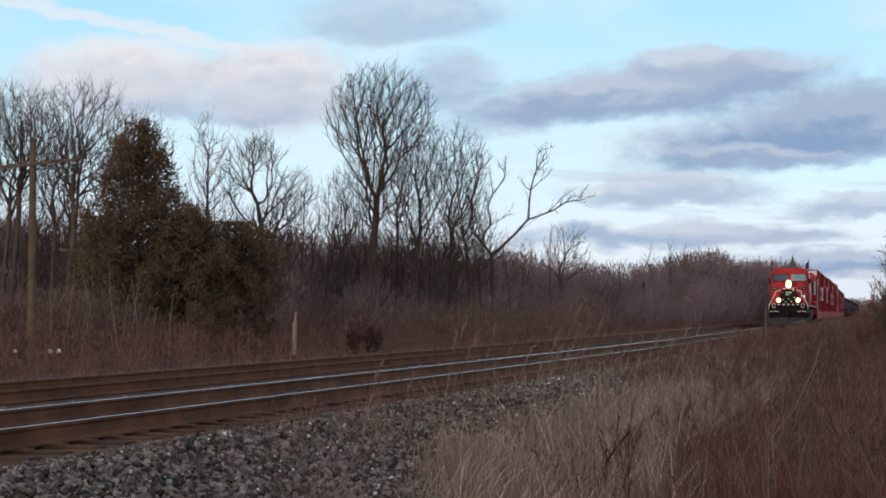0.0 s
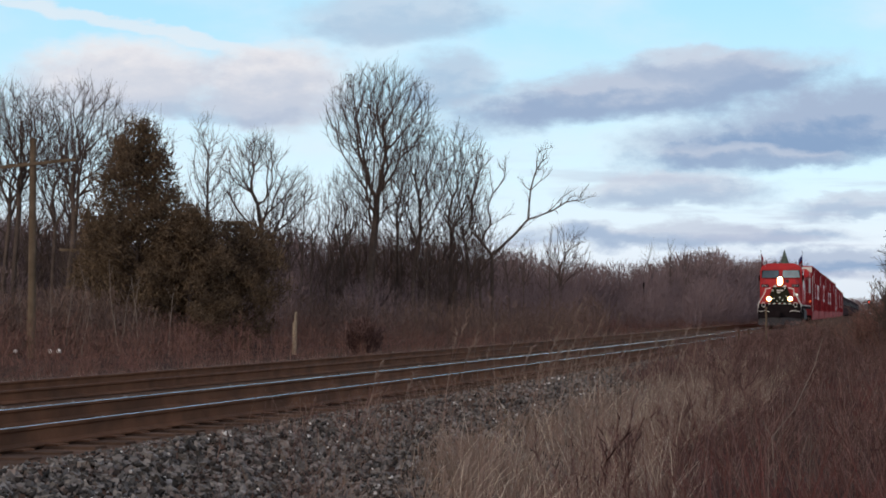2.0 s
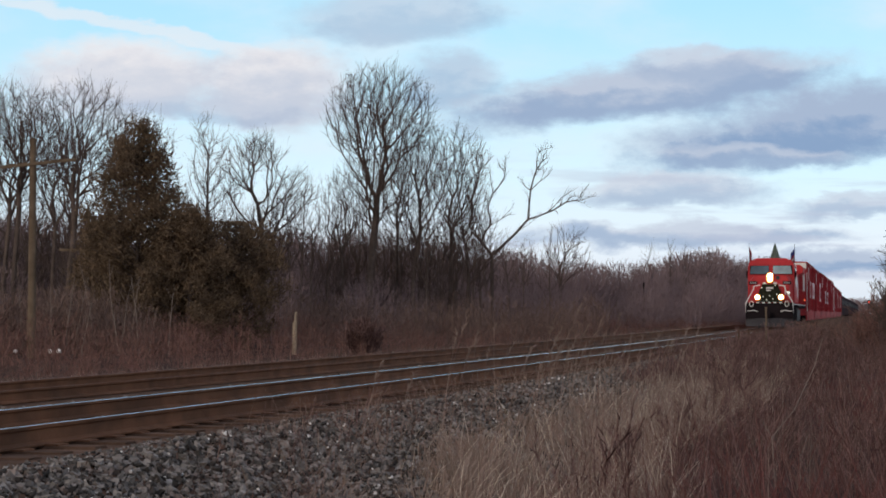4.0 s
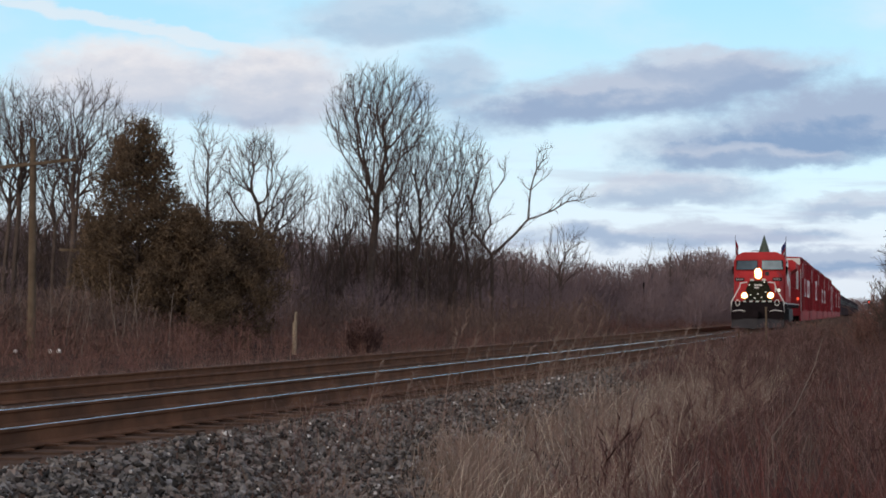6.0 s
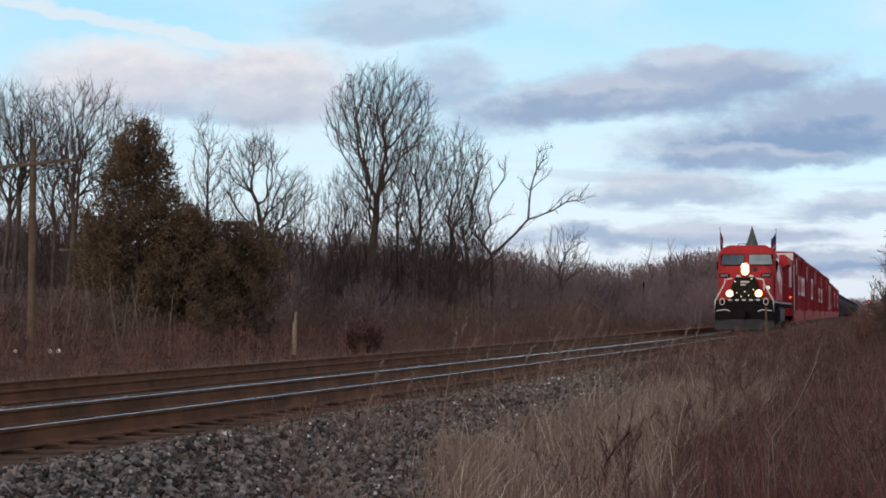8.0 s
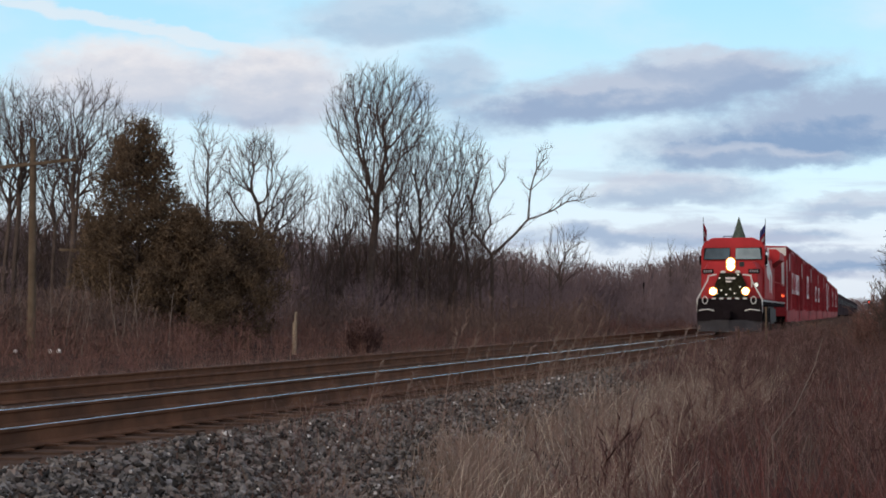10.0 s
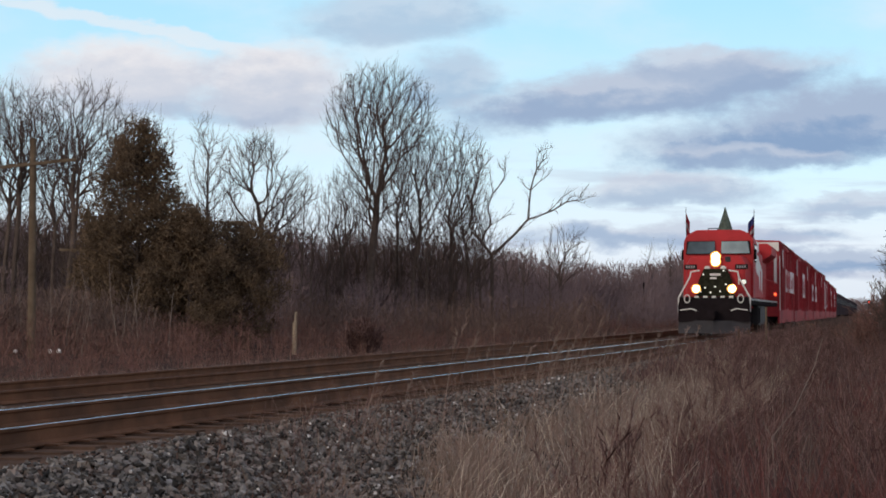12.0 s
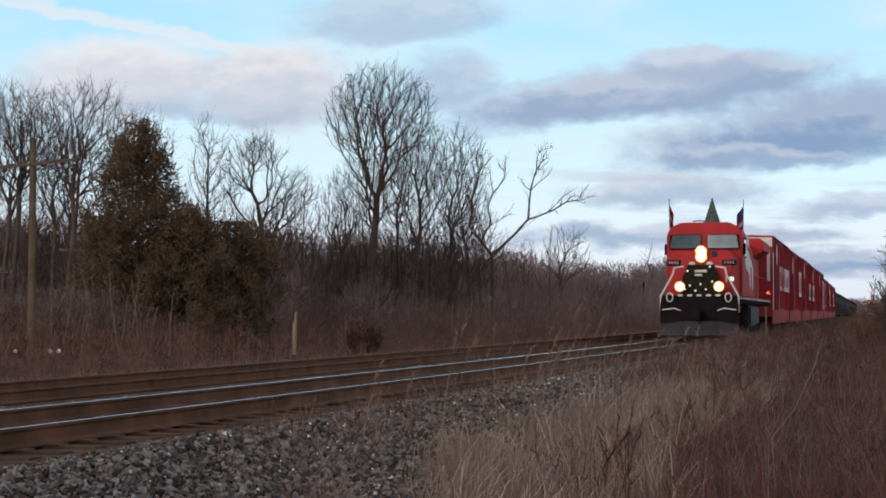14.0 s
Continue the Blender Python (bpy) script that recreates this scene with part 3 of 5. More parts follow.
def tufts(rng, y, off, blades_each, high, wide, lean=0.25, spread=0.10, curl=(0.1, 0.9)):
    """Grass in tufts: each tuft has its own height and lean, and its blades arch outward from its foot."""
    m = len(y)
    tall = high * rng.uniform(0.6, 1.2, m)
    lx, ly = rng.normal(lean * 0.6, 0.28, m), rng.normal(0, 0.28, m)
    k = np.repeat(np.arange(m), rng.integers(blades_each // 2, blades_each * 3 // 2 + 1, m))
    n = len(k)
    bx, by = beside(y, off)
    a = rng.uniform(0, 2 * math.pi, n)
    q = spread * np.sqrt(rng.random(n)) * rng.uniform(0.6, 2.2, m)[k]
    h = tall[k] * rng.uniform(0.35, 1.15, n)
    d = np.stack([lx[k] + rng.normal(0, 0.33, n), ly[k] + rng.normal(0, 0.33, n), np.ones(n)], -1)
    fall = rng.uniform(*curl, n)
    x, yy, z = bx[k] + np.cos(a) * q, by[k] + np.sin(a) * q, ground_z(off)[k] - 0.03
    w = rng.uniform(0.6, 1.4, n) * wide
    b = rng.uniform(0, math.pi, n)
    nseg = 3
    V = np.empty((n, (nseg + 1) * 2, 3))
    for j in range(nseg + 1):
        f = j / nseg
        P = np.stack([x + d[:, 0] * h * (f * 0.7 + fall * f ** 2.2), yy + d[:, 1] * h * (f * 0.7 + fall * f ** 2.2), z + h * (f - 0.42 * fall * f ** 2.6)], -1)
        e = np.stack([np.cos(b), np.sin(b), np.zeros(n)], -1) * (w * (1 - 0.85 * f) / 2)[:, None]
        V[:, 2 * j], V[:, 2 * j + 1] = P - e, P + e
    f = np.array([[2 * j, 2 * j + 1, 2 * j + 3, 2 * j + 2] for j in range(nseg)])
    return V.reshape(-1, 3), (f[None] + (np.arange(n) * (nseg + 1) * 2)[:, None, None]).reshape(-1, 4)


def build_near_plants():
    rng = np.random.default_rng(11)
    # tan grass along the foot of the bank, in tufts
    n = 3500
    y = 12.3 + 62 * rng.random(n) ** 1.75
    edge = np.interp(y, (12, 14, 16, 20, 30), (5.3, 4.5, 3.5, 2.5, 2.2))
    off = edge + np.interp(y, (12, 14, 16, 30, 60), (1.0, 1.9, 2.6, 3.2, 2.0)) * rng.random(n) ** 0.85
    clump = np.array([noise.noise(Vector((a * 0.9, b * 0.45, 3.0))) for a, b in zip(off, y)])
    keep = ((clump > -0.05) | (rng.random(n) < 0.35)) & (rng.random(n) < np.clip((off - edge) / 0.7, 0.12, 1.0))
    y, off, clump, edge = y[keep], off[keep], clump[keep], edge[keep]
    high = 0.52 * np.interp(off - edge, (0, 0.8, 2.0), (0.5, 0.85, 1.0)) * (1 + 0.5 * np.clip(clump, -0.4, 0.6))
    stuff("dry_grass", "tall pale tan dry grass in tufts along the ballast", "grass", tufts(rng, y, off, 16, high, 0.0078, 0.2, 0.14, (0.0, 0.7)), M_STRAW)
    k = rng.random(len(y)) < 0.36
    stuff("pale_grass", "bright bleached grass blades among the tan grass", "grass", tufts(rng, y[k], off[k], 4, high[k] * 1.25, 0.0080, 0.25, 0.18, (0.0, 0.7)), M_BLEACHED)
    # lone stalks and short grass creeping into the ballast
    n = 330
    y = 13 + 26 * rng.random(n) ** 1.3
    off = np.interp(y, (12, 14, 16, 20, 30), (5.0, 4.2, 3.3, 2.4, 2.0)) - 1.3 * rng.random(n) ** 2
    stuff("sparse_grass", "sparse thin dry grass growing through the ballast", "grass", tufts(rng, y, off, 5, np.full(n, 0.45), 0.006), M_STRAW)
    n = 110
    y = 13.6 + 9 * rng.random(n)
    off = np.interp(y, (12, 14, 16, 20, 30), (4.8, 4.0, 3.2, 2.5, 2.1)) - 1.1 * rng.random(n) ** 1.3
    stuff("ballast_weeds", "thin dark dead weeds rooted in the ballast", "weeds", tufts(rng, y, off, 4, np.full(n, 0.55), 0.0055, 0.05, 0.08, (0.0, 0.3)), M_WEED)
    # tall stalks with plumes
    rows = []
    for _ in range(64):
        yy = rng.uniform(18.5, 34)
        o = rng.uniform(2.2, 4.2)
        x, y1 = beside(yy, o)
        p = np.array([float(x), float(y1), float(ground_z(o))])
        d = np.array([rng.normal(0.12, 0.12), rng.normal(0, 0.1), 1.0])
        hh = rng.uniform(0.8, 1.55)
        for k in range(4):
            q = p + d * hh / 4
            rows.append((*p, *q, 0.004 - 0.0006 * k, 0.0034 - 0.0006 * k))
            p, d = q, d + np.array([0.05, 0, -0.03])
        for k in range(16):
            f = rng.random() * 0.22
            a = p - d * f
            b = a + np.array([rng.normal(0.02, 0.025), rng.normal(0, 0.025), rng.uniform(0.02, 0.07)])
            rows.append((*a, *b, 0.005, 0.002))
    stuff("plumed_grass", "tall pale grass stalks with feathery plumes", "grass", prisms(rows, 3), M_STRAW)
    # red-brown weeds on the flat
    shapes = shrub_shapes(7, 40, kids=(4, 3), stems=4, spread=(0.4, 0.5), min_r=0.0019, stem=0.0032)
    n = 270
    y = 30 + 92 * rng.random(n) ** 1.3
    off = np.interp(y, (12, 24, 36, 50), (5.8, 5.4, 3.8, 3.0)) + 15 * rng.random(n) ** 1.1
    x, yy = beside(y, off)
    h = rng.uniform(0.7, 1.2, n) * np.interp(off, (4, 6, 9), (0.8, 1.1, 1.5))
    stuff("weeds", "dense red-brown dead weeds on the flat ground", "weeds", planted(shapes, rng, x, yy, ground_z(off) - 0.02, h), M_WEED)
    thin = shrub_shapes(5, 180, kids=(5, 3), stems=5, spread=(0.3, 0.4), min_r=0.0016, stem=0.0026)
    n = 70
    y = 14.5 + 14 * rng.random(n)
    off = 5.0 + 6.5 * rng.random(n)
    x, yy = beside(y, off)
    stuff("fine_weeds", "fine dark red dead weeds", "weeds", planted(thin, rng, x, yy, ground_z(off) - 0.02, rng.uniform(0.6, 1.0, n)), M_WEED)
    n = 240
    y = 34 + 60 * rng.random(n) ** 1.2
    off = 2.3 + 3.2 * rng.random(n)
    x, yy = beside(y, off)
    h = rng.uniform(0.85, 1.4, n) * np.interp(off, (2.2, 3.5), (0.85, 1.0)) * np.interp(y, (34, 44), (0.6, 1.0))
    stuff("bank_weeds", "red-brown dead weeds at the foot of the bank", "weeds", planted(shapes, rng, x, yy, ground_z(off) - 0.02, h), M_WEED)
    # tangled stalks over the whole flat, finer and redder in patches
    n = 3600
    y = 12.2 + 105 * rng.random(n) ** 1.9
    off = np.interp(y, (12, 24, 36, 50), (5.6, 5.0, 3.8, 3.0)) + 13 * rng.random(n)
    high = 0.85 * np.interp(off, (4, 6, 9), (0.7, 0.95, 1.25)) * rng.uniform(0.7, 1.15, n)
    patch = np.array([noise.noise(Vector((a * 0.35, b * 0.22, 9.0))) for a, b in zip(off, y)])
    for name, label, sel, mat in (("weed_stalks", "tangled red-brown dead stalks and grass", patch < 0.12, M_WEED), ("russet_weeds", "patches of russet dead weeds", patch >= 0.12, M_RUSSET)):
        stuff(name, label, "weeds", tufts(rng, y[sel], off[sel], 15, high[sel], 0.0068, 0.06, 0.22, (0.0, 0.5)), mat)
    n = 520
    y = 35 + 50 * rng.random(n) ** 1.2
    off = 2.1 + 1.3 * rng.random(n)
    stuff("shoulder_weeds", "dead weeds crowding the ballast shoulder", "weeds", tufts(rng, y, off, 14, np.full(n, 0.72) * np.interp(y, (35, 42), (0.6, 1.0)), 0.009, 0.05, 0.18, (0.0, 0.4)), M_WEED)
    n = 130
    y = 38 + 22 * rng.random(n)
    off = 2.4 + 1.6 * rng.random(n)
    stuff("shoulder_grass", "tan grass patch on the ballast shoulder", "grass", tufts(rng, y, off, 9, np.full(n, 0.72), 0.009, 0.05, 0.18, (0.0, 0.4)), M_STRAW)
    # pale grass heads among the weeds
    n = 200
    y = 15 + 60 * rng.random(n) ** 1.4
    off = np.interp(y, (12, 24, 36, 50), (5.6, 5.0, 3.6, 2.8)) + 5 * rng.random(n) ** 1.6
    stuff("mixed_grass", "thin tan grass standing among the weeds", "grass", tufts(rng, y, off, 7, np.full(n, 0.85), 0.006, 0.08, 0.12, (0.0, 0.35)), M_STRAW)


def build_far_plants():
    rng = np.random.default_rng(21)
    # grass fringe beyond the second track
    n = 15000
    y = 20 + 180 * rng.random(n) ** 1.6
    off = -6.7 - np.abs(rng.normal(0, 1.0, n)) * 1.9
    x, yy = beside(y, off)
    stuff("grass_fringe", "tan dry grass fringe beyond the far rails", "grass", blades(rng, x, yy, ground_z(off) - 0.02, rng.uniform(0.25, 0.62, n), rng.uniform(0.009, 0.02, n), rng.uniform(0.2, 0.8, n), 2), M_STRAW)
    k = 5200
    y = 22 + 110 * rng.random(k) ** 1.4
    off = -6.8 - np.abs(rng.normal(0, 0.6, k))
    x, yy = beside(y, off)
    stuff("pale_fringe", "pale bleached grass along the foot of the far bank", "grass", blades(rng, x, yy, ground_z(off) - 0.02, rng.uniform(0.15, 0.5, k), rng.uniform(0.008, 0.016, k), rng.uniform(0.1, 0.8, k)), M_BLEACHED)
    # low brush up to the wood's edge
    fuzz = wood_shapes(8, 260, 115, wide=0.42, low=0.08, r=0.0060)
    n = 1500
    y = 24 + 330 * rng.random(n) ** 1.6
    off = -7.3 - 25.5 * rng.random(n) ** 1.1
    x, yy = beside(y, off)
    h = rng.uniform(0.8, 1.6, n) * np.interp(off, (-33, -18, -8), (1.9, 1.1, 0.6))
    stuff("low_brush", "low red-brown winter brush", "brush", planted(fuzz, rng, x, yy, ground_z(off) - 0.02, h), M_LOW)
    # taller brush before the cedars
    n = 210
    x, yy = rng.uniform(-24, -12.6, n), rng.uniform(74, 82, n)
    off = offset_of(x, yy)
    stuff("tall_brush", "tall brown leafless brush before the cedars", "brush", planted(fuzz, rng, x, yy, ground_z(off) - 0.02, rng.uniform(1.5, 3.3, n) * np.interp(x, (-15, -12.6), (1.0, 0.5))), M_BROWN)
    n = 150
    x, yy = rng.uniform(-10, 9, n), rng.uniform(92, 120, n)
    off = offset_of(x, yy)
    stuff("tall_brush", "tall brown leafless brush before the wood", "brush", planted(fuzz, rng, x, yy, ground_z(off) - 0.02, rng.uniform(1.6, 3.2, n)), M_BROWN)
    # the wood's edge in plan: x, y and height of the small trees
    edge = np.array([(-34, 112, 8.4), (-30.8, 120, 8.2), (-12.9, 130, 7.9), (-8.4, 140, 8.0), (3.7, 170, 8.0), (10.9, 190, 7.9), (18.3, 210, 7.7), (30.3, 240, 8.3), (35.6, 255, 10.6), (42, 270, 11.0), (50.7, 300, 10.4), (70, 360, 12.2), (89.5, 430, 13.2)])
    run = np.concatenate([[0], np.cumsum(np.hypot(*np.diff(edge[:, :2], axis=0).T))])
    small = wood_shapes(9, 300, 250, wide=0.32, low=0.12, r=0.0042)
    thick = wood_shapes(6, 340, 150, wide=0.36, low=0.10, r=0.0075)
    for front, deep, count, tall in ((0.0, 0.22, 900, 1.0), (-0.22, 0.02, 380, 0.66), (0.06, 0.26, 560, 0.88)):
        f = run[-1] * rng.random(count) ** 1.9
        x, yy, h = (np.interp(f, run, edge[:, k]) for k in range(3))
        away = 1 + front + (deep - front) * rng.random(count)
        x, yy = x * away + rng.normal(0, 1.0, count), yy * away
        k = offset_of(x, yy) < -13
        x, yy, h, away = x[k], yy[k], h[k], away[k]
        h = h * np.minimum(away, 1.12) * tall * rng.choice([0.72, 0.86, 1.0, 1.12], len(h))
        stuff("thicket", "dense dark bare winter thicket at the wood's edge", "brush", planted(thick if front > 0 else small, rng, x, yy, ground_z(offset_of(x, yy)) - 0.05, h), M_BRUSH)
    # brush beside the near rail, far down the line
    n = 560
    y = 72 + 330 * rng.random(n) ** 1.2
    off = np.where(rng.random(n) < 0.4, rng.uniform(3.4, 4.6, n), rng.uniform(7.6, 10.4, n))
    x, yy = beside(y, off)
    h = rng.uniform(0.8, 1.1, n) * np.interp(off, (3.6, 6, 7.5, 10), (1.4, 1.8, 2.4, 3.0)) * np.interp(y, (72, 180, 400), (0.95, 1.0, 1.2))
    stuff("line_brush", "bare brown brush along the near side of the line", "brush", planted(fuzz, rng, x, yy, ground_z(off), h), M_BROWN)
    n = 40
    x = rng.uniform(15.3, 18.5, n)
    yy = rng.uniform(56, 70, n)
    off = offset_of(x, yy)
    stuff("shrub_clump", "dense bare shrubs at the edge of the weeds", "brush", planted(shrub_shapes(4, 95, kids=(6, 5), stems=7, spread=(0.4, 0.5), min_r=0.0026, stem=0.005), rng, x, yy, ground_z(off), rng.uniform(1.9, 3.0, n) * np.interp(x * 60 / yy, (15.0, 15.8), (0.65, 1.0))), M_LOW)
    n = 60
    x, yy = rng.uniform(15.6, 18.8, n), rng.uniform(57, 70, n)
    off = offset_of(x, yy)
    stuff("shrub_mass", "dense dark leafless shrubs beyond the weeds", "brush", planted(fuzz, rng, x, yy, ground_z(off), rng.uniform(1.6, 2.7, n) * np.interp(x * 60 / yy, (15.0, 16.0), (0.7, 1.0))), M_BROWN)
    # wood at the end of the straight
    n = 240
    y = 700 + 160 * rng.random(n)
    off = np.where(rng.random(n) < 0.5, rng.uniform(-140, -12, n), rng.uniform(9, 80, n))
    y[:90], off[:90] = rng.uniform(930, 1000, 90), rng.uniform(-16, 14, 90)
    x, yy = beside(y, off)
    stuff("far_wood", "distant bare winter wood across the line", "brush", planted(thick, rng, x, yy, ground_z(off), rng.uniform(7, 11, n)), M_BRUSH)


def crowned(name, label, x, y, crowns, seed, tip=0.0108, wob=0.06, fork=None, group="bare trees", pull=0.45, leader=0.0):
    """A bare tree. crowns: masses of twigs as side, height, half width, half height, and how many shoots. Every shoot joins the limb
    that brings it to the root on the shortest way, so that limbs fork as they do in a wood."""
    rng = np.random.default_rng(seed)
    pts = []
    for cx, cz, rx, rz, n in crowns:
        n = int(n * 1.4) if n > 40 else n
        v = rng.normal(0, 1, (n, 3))
        v /= np.linalg.norm(v, axis=1, keepdims=True)
        v *= rng.random((n, 1)) ** 0.40
        pts.append(v * np.array([rx, rx, rz]) * rng.uniform(0.92, 1.08, (n, 1)) + np.array([cx, 0, cz]))
    pts = np.concatenate(pts)
    low = min(c[1] - c[3] for c in crowns)
    high = max(c[1] + c[3] for c in crowns)
    stem = max(fork or low * 0.8, 1.2)
    if leader:
        stem = high * leader
    steps = max(3, int(stem / 1.1))
    bend = rng.normal(0, wob * 1.6, 2)
    f = np.linspace(0, 1, steps + 1)
    bole = np.stack([crowns[0][0] * 0.35 * f + bend[0] * np.sin(f * 4), bend[1] * np.sin(f * 3), -0.15 + (stem + 0.15) * f], -1)
    N = len(bole) + len(pts)
    P = np.empty((N, 3))
    up, way = np.zeros(N, int), np.zeros(N)
    P[:len(bole)] = bole
    for i in range(1, len(bole)):
        up[i], way[i] = i - 1, way[i - 1] + np.linalg.norm(bole[i] - bole[i - 1])
    first = min(len(bole) - 1, max(1, int((bole[:, 2] < min(stem * 0.98, low * 0.75)).sum())))
    order = np.argsort(np.linalg.norm(pts - np.array([bole[-1][0], 0, low * 0.6]), axis=1))
    for i, k in enumerate(order):
        j = len(bole) + i
        p = pts[k]
        gap = np.linalg.norm(P[first:j] - p, axis=1)
        cost = gap * (1 + 0.5 * np.clip((P[first:j, 2] - p[2]) / np.maximum(gap, 0.01) + 0.35, 0, 2)) + pull * way[first:j]
        m = first + int(np.argmin(cost))
        P[j], up[j], way[j] = p, m, way[m] + gap[m - first]
    load = np.ones(N)
    kids = np.zeros(N, int)
    for j in range(N - 1, 0, -1):
        load[up[j]] += load[j]
        kids[up[j]] += 1
    # ease the kinks of the limbs
    for _ in range(2):
        Q = P.copy()
        acc = np.zeros((N, 3))
        np.add.at(acc, up[1:], P[1:] * load[1:, None])
        wsum = np.zeros(N)
        np.add.at(wsum, up[1:], load[1:])
        inner = (kids > 0) & (np.arange(N) >= len(bole))
        Q[inner] = 0.5 * P[inner] + 0.25 * P[up[inner]] + 0.25 * acc[inner] / wsum[inner, None]
        P = Q
    r = tip * 0.85 * load ** 0.425
    limbs = np.concatenate([P[up[1:]], P[1:], np.minimum(r[up[1:]], r[1:] * 1.5)[:, None], r[1:, None]], 1)
    # fine twigs at every shoot
    ends = np.repeat(P[len(bole):], 4, 0)
    heading = np.repeat((P - P[up])[len(bole):], 4, 0)
    d = heading / np.maximum(np.linalg.norm(heading, axis=1, keepdims=True), 0.05) * 0.36 + rng.normal(0, 0.20, ends.shape) + np.array([0, 0, 0.16])
    twigs = np.concatenate([ends - d * 0.1, ends + d * rng.uniform(0.5, 1.4, (len(ends), 1)), np.full((len(ends), 1), tip * 0.68), np.full((len(ends), 1), tip * 0.36)], 1)
    t = thing(name, label, "tree", group, at=pose(x, y, float(ground_z(offset_of(x, y)))))
    big = load[1:] > max(6, N / 25)
    part("trunk", mesh_np("trunk", *prisms(limbs[big], 7)), M_BARK, t)
    part("crown", mesh_np("crown", *joined(prisms(limbs[~big], 3), ribbons(twigs, rng))), M_TWIG, t, "bare twigs")
    return t


def build_trees():
    grey = "tall bare grey-barked deciduous tree at the wood's edge"
    thin = "thin bare sapling in the thicket"
    crowned("maple", "tall bare maple with a broad fan-shaped crown", -5.1, 122, [(0.7, 15.7, 4.0, 3.7, 1200), (0.2, 10.8, 2.7, 2.6, 340)], 7, 0.0115, fork=6.0, leader=0.45)
    crowned("bare_tree", grey, -7.2, 124, [(-0.1, 9.6, 1.9, 2.6, 200)], 8, leader=0.5)
    crowned("bare_tree", grey, -2.0, 125, [(0.5, 12.4, 2.4, 3.4, 420), (-0.3, 8.6, 2.2, 2.0, 140)], 12, 0.0108, leader=0.5)
    crowned("bare_tree", grey, 0.5, 128, [(0.4, 12.0, 2.6, 3.8, 420), (0.2, 8.0, 2.2, 2.0, 120)], 15, 0.0108, leader=0.5)
    crowned("bare_tree", grey, -3.5, 130, [(0.2, 11.8, 2.2, 3.4, 260)], 16, leader=0.55)
    crowned("bare_tree", grey, 1.9, 131, [(0.0, 9.8, 2.0, 3.4, 220)], 17, leader=0.5)
    for k, (x, y, h, w) in enumerate(((-6.6, 129, 11.4, 2.0), (-1.2, 124, 10.6, 1.9), (2.9, 136, 10.6, 1.9), (-26.4, 104, 13.6, 2.4), (-17.4, 106, 11.0, 1.9), (-14.0, 108, 9.8, 1.7), (-10.8, 109, 9.6, 1.7))):
        crowned("bare_tree", grey, x, y, [(0.1, h * 0.66, w * 1.2, h * 0.31, 190)], 200 + k, leader=0.5)
    crowned("bare_tree", "bare tree with wide open ascending limbs", 4.0, 138, [(-0.3, 10.6, 0.6, 2.8, 16), (1.3, 9.6, 0.4, 1.0, 4), (2.6, 11.6, 0.5, 0.9, 6), (4.0, 14.0, 0.9, 1.9, 24), (3.4, 9.0, 0.7, 0.4, 4), (5.0, 10.0, 0.7, 0.5, 6), (6.6, 11.2, 1.4, 0.8, 22), (-1.6, 9.6, 0.9, 2.0, 30), (-1.0, 14.0, 0.9, 1.8, 26), (1.0, 13.0, 0.7, 1.4, 12)], 19, 0.019, 0.05, fork=6.4, pull=0.4)
    crowned("bare_tree", "small round bare tree beyond the brush", 13.2, 196, [(0.6, 8.6, 3.2, 3.4, 200)], 23, 0.017, leader=0.35)
    crowned("bare_tree", grey, -24.0, 97, [(0.0, 12.0, 2.6, 3.0, 430)], 31, leader=0.5)
    crowned("bare_tree", grey, -25.6, 101, [(0.2, 11.6, 2.3, 3.4, 300)], 32, leader=0.5)
    crowned("bare_tree", grey, -22.4, 99, [(0.2, 10.6, 1.9, 3.0, 240)], 33, leader=0.5)
    crowned("bare_tree", grey, -20.9, 96, [(0.8, 11.6, 3.2, 3.3, 520)], 34, leader=0.45)
    crowned("bare_tree", grey, -19.3, 103, [(0.8, 11.0, 2.6, 3.0, 330)], 35, leader=0.5)
    crowned("bare_tree", grey, -18.0, 98, [(0.3, 9.8, 2.0, 2.4, 220)], 36, leader=0.5)
    crowned("bare_tree", grey, -23.2, 108, [(0.0, 10.4, 2.2, 3.2, 240)], 37, leader=0.5)
    crowned("bare_tree", "slender bare tree with a thin straight trunk", -15.3, 112, [(0.0, 12.2, 1.5, 2.8, 110), (0, 9.0, 1.9, 1.8, 90)], 41, 0.0115, leader=0.8)
    crowned("bare_tree", "bare leaning tree with a crooked trunk", -11.4, 110, [(-0.4, 12.0, 1.7, 1.2, 130), (-1.9, 10.4, 1.2, 1.6, 80), (1.6, 9.4, 1.9, 1.8, 130), (0, 7.6, 1.6, 1.2, 50)], 43, 0.0135, 0.2, leader=0.5)
    for k, (x, y, h) in enumerate(((-10.2, 114, 10.8), (-9.6, 118, 11.2), (-9.2, 121, 10.2), (-11.4, 120, 9.6), (-7.4, 125, 9.4), (-8.2, 123, 9.4), (-6.2, 128, 10.4), (2.6, 134, 10.5), (1.0, 140, 10.4), (-13.4, 117, 9.6), (-14.3, 121, 9.4), (-16.2, 118, 9.8), (-17.2, 113, 9.6), (5.6, 150, 8.4), (7.4, 158, 9.0), (10.2, 165, 8.2), (33.6, 255, 13.2), (36.4, 258, 12.6), (40.2, 262, 12.8), (29.4, 246, 12.4))):
        crowned("bare_tree", thin, x, y, [(0.0, h * 0.64, 1.0 + 0.15 * (k % 4), h * 0.34, 75 + 20 * (k % 3))], 50 + k, 0.0105, leader=0.75)
    rng = np.random.default_rng(78)
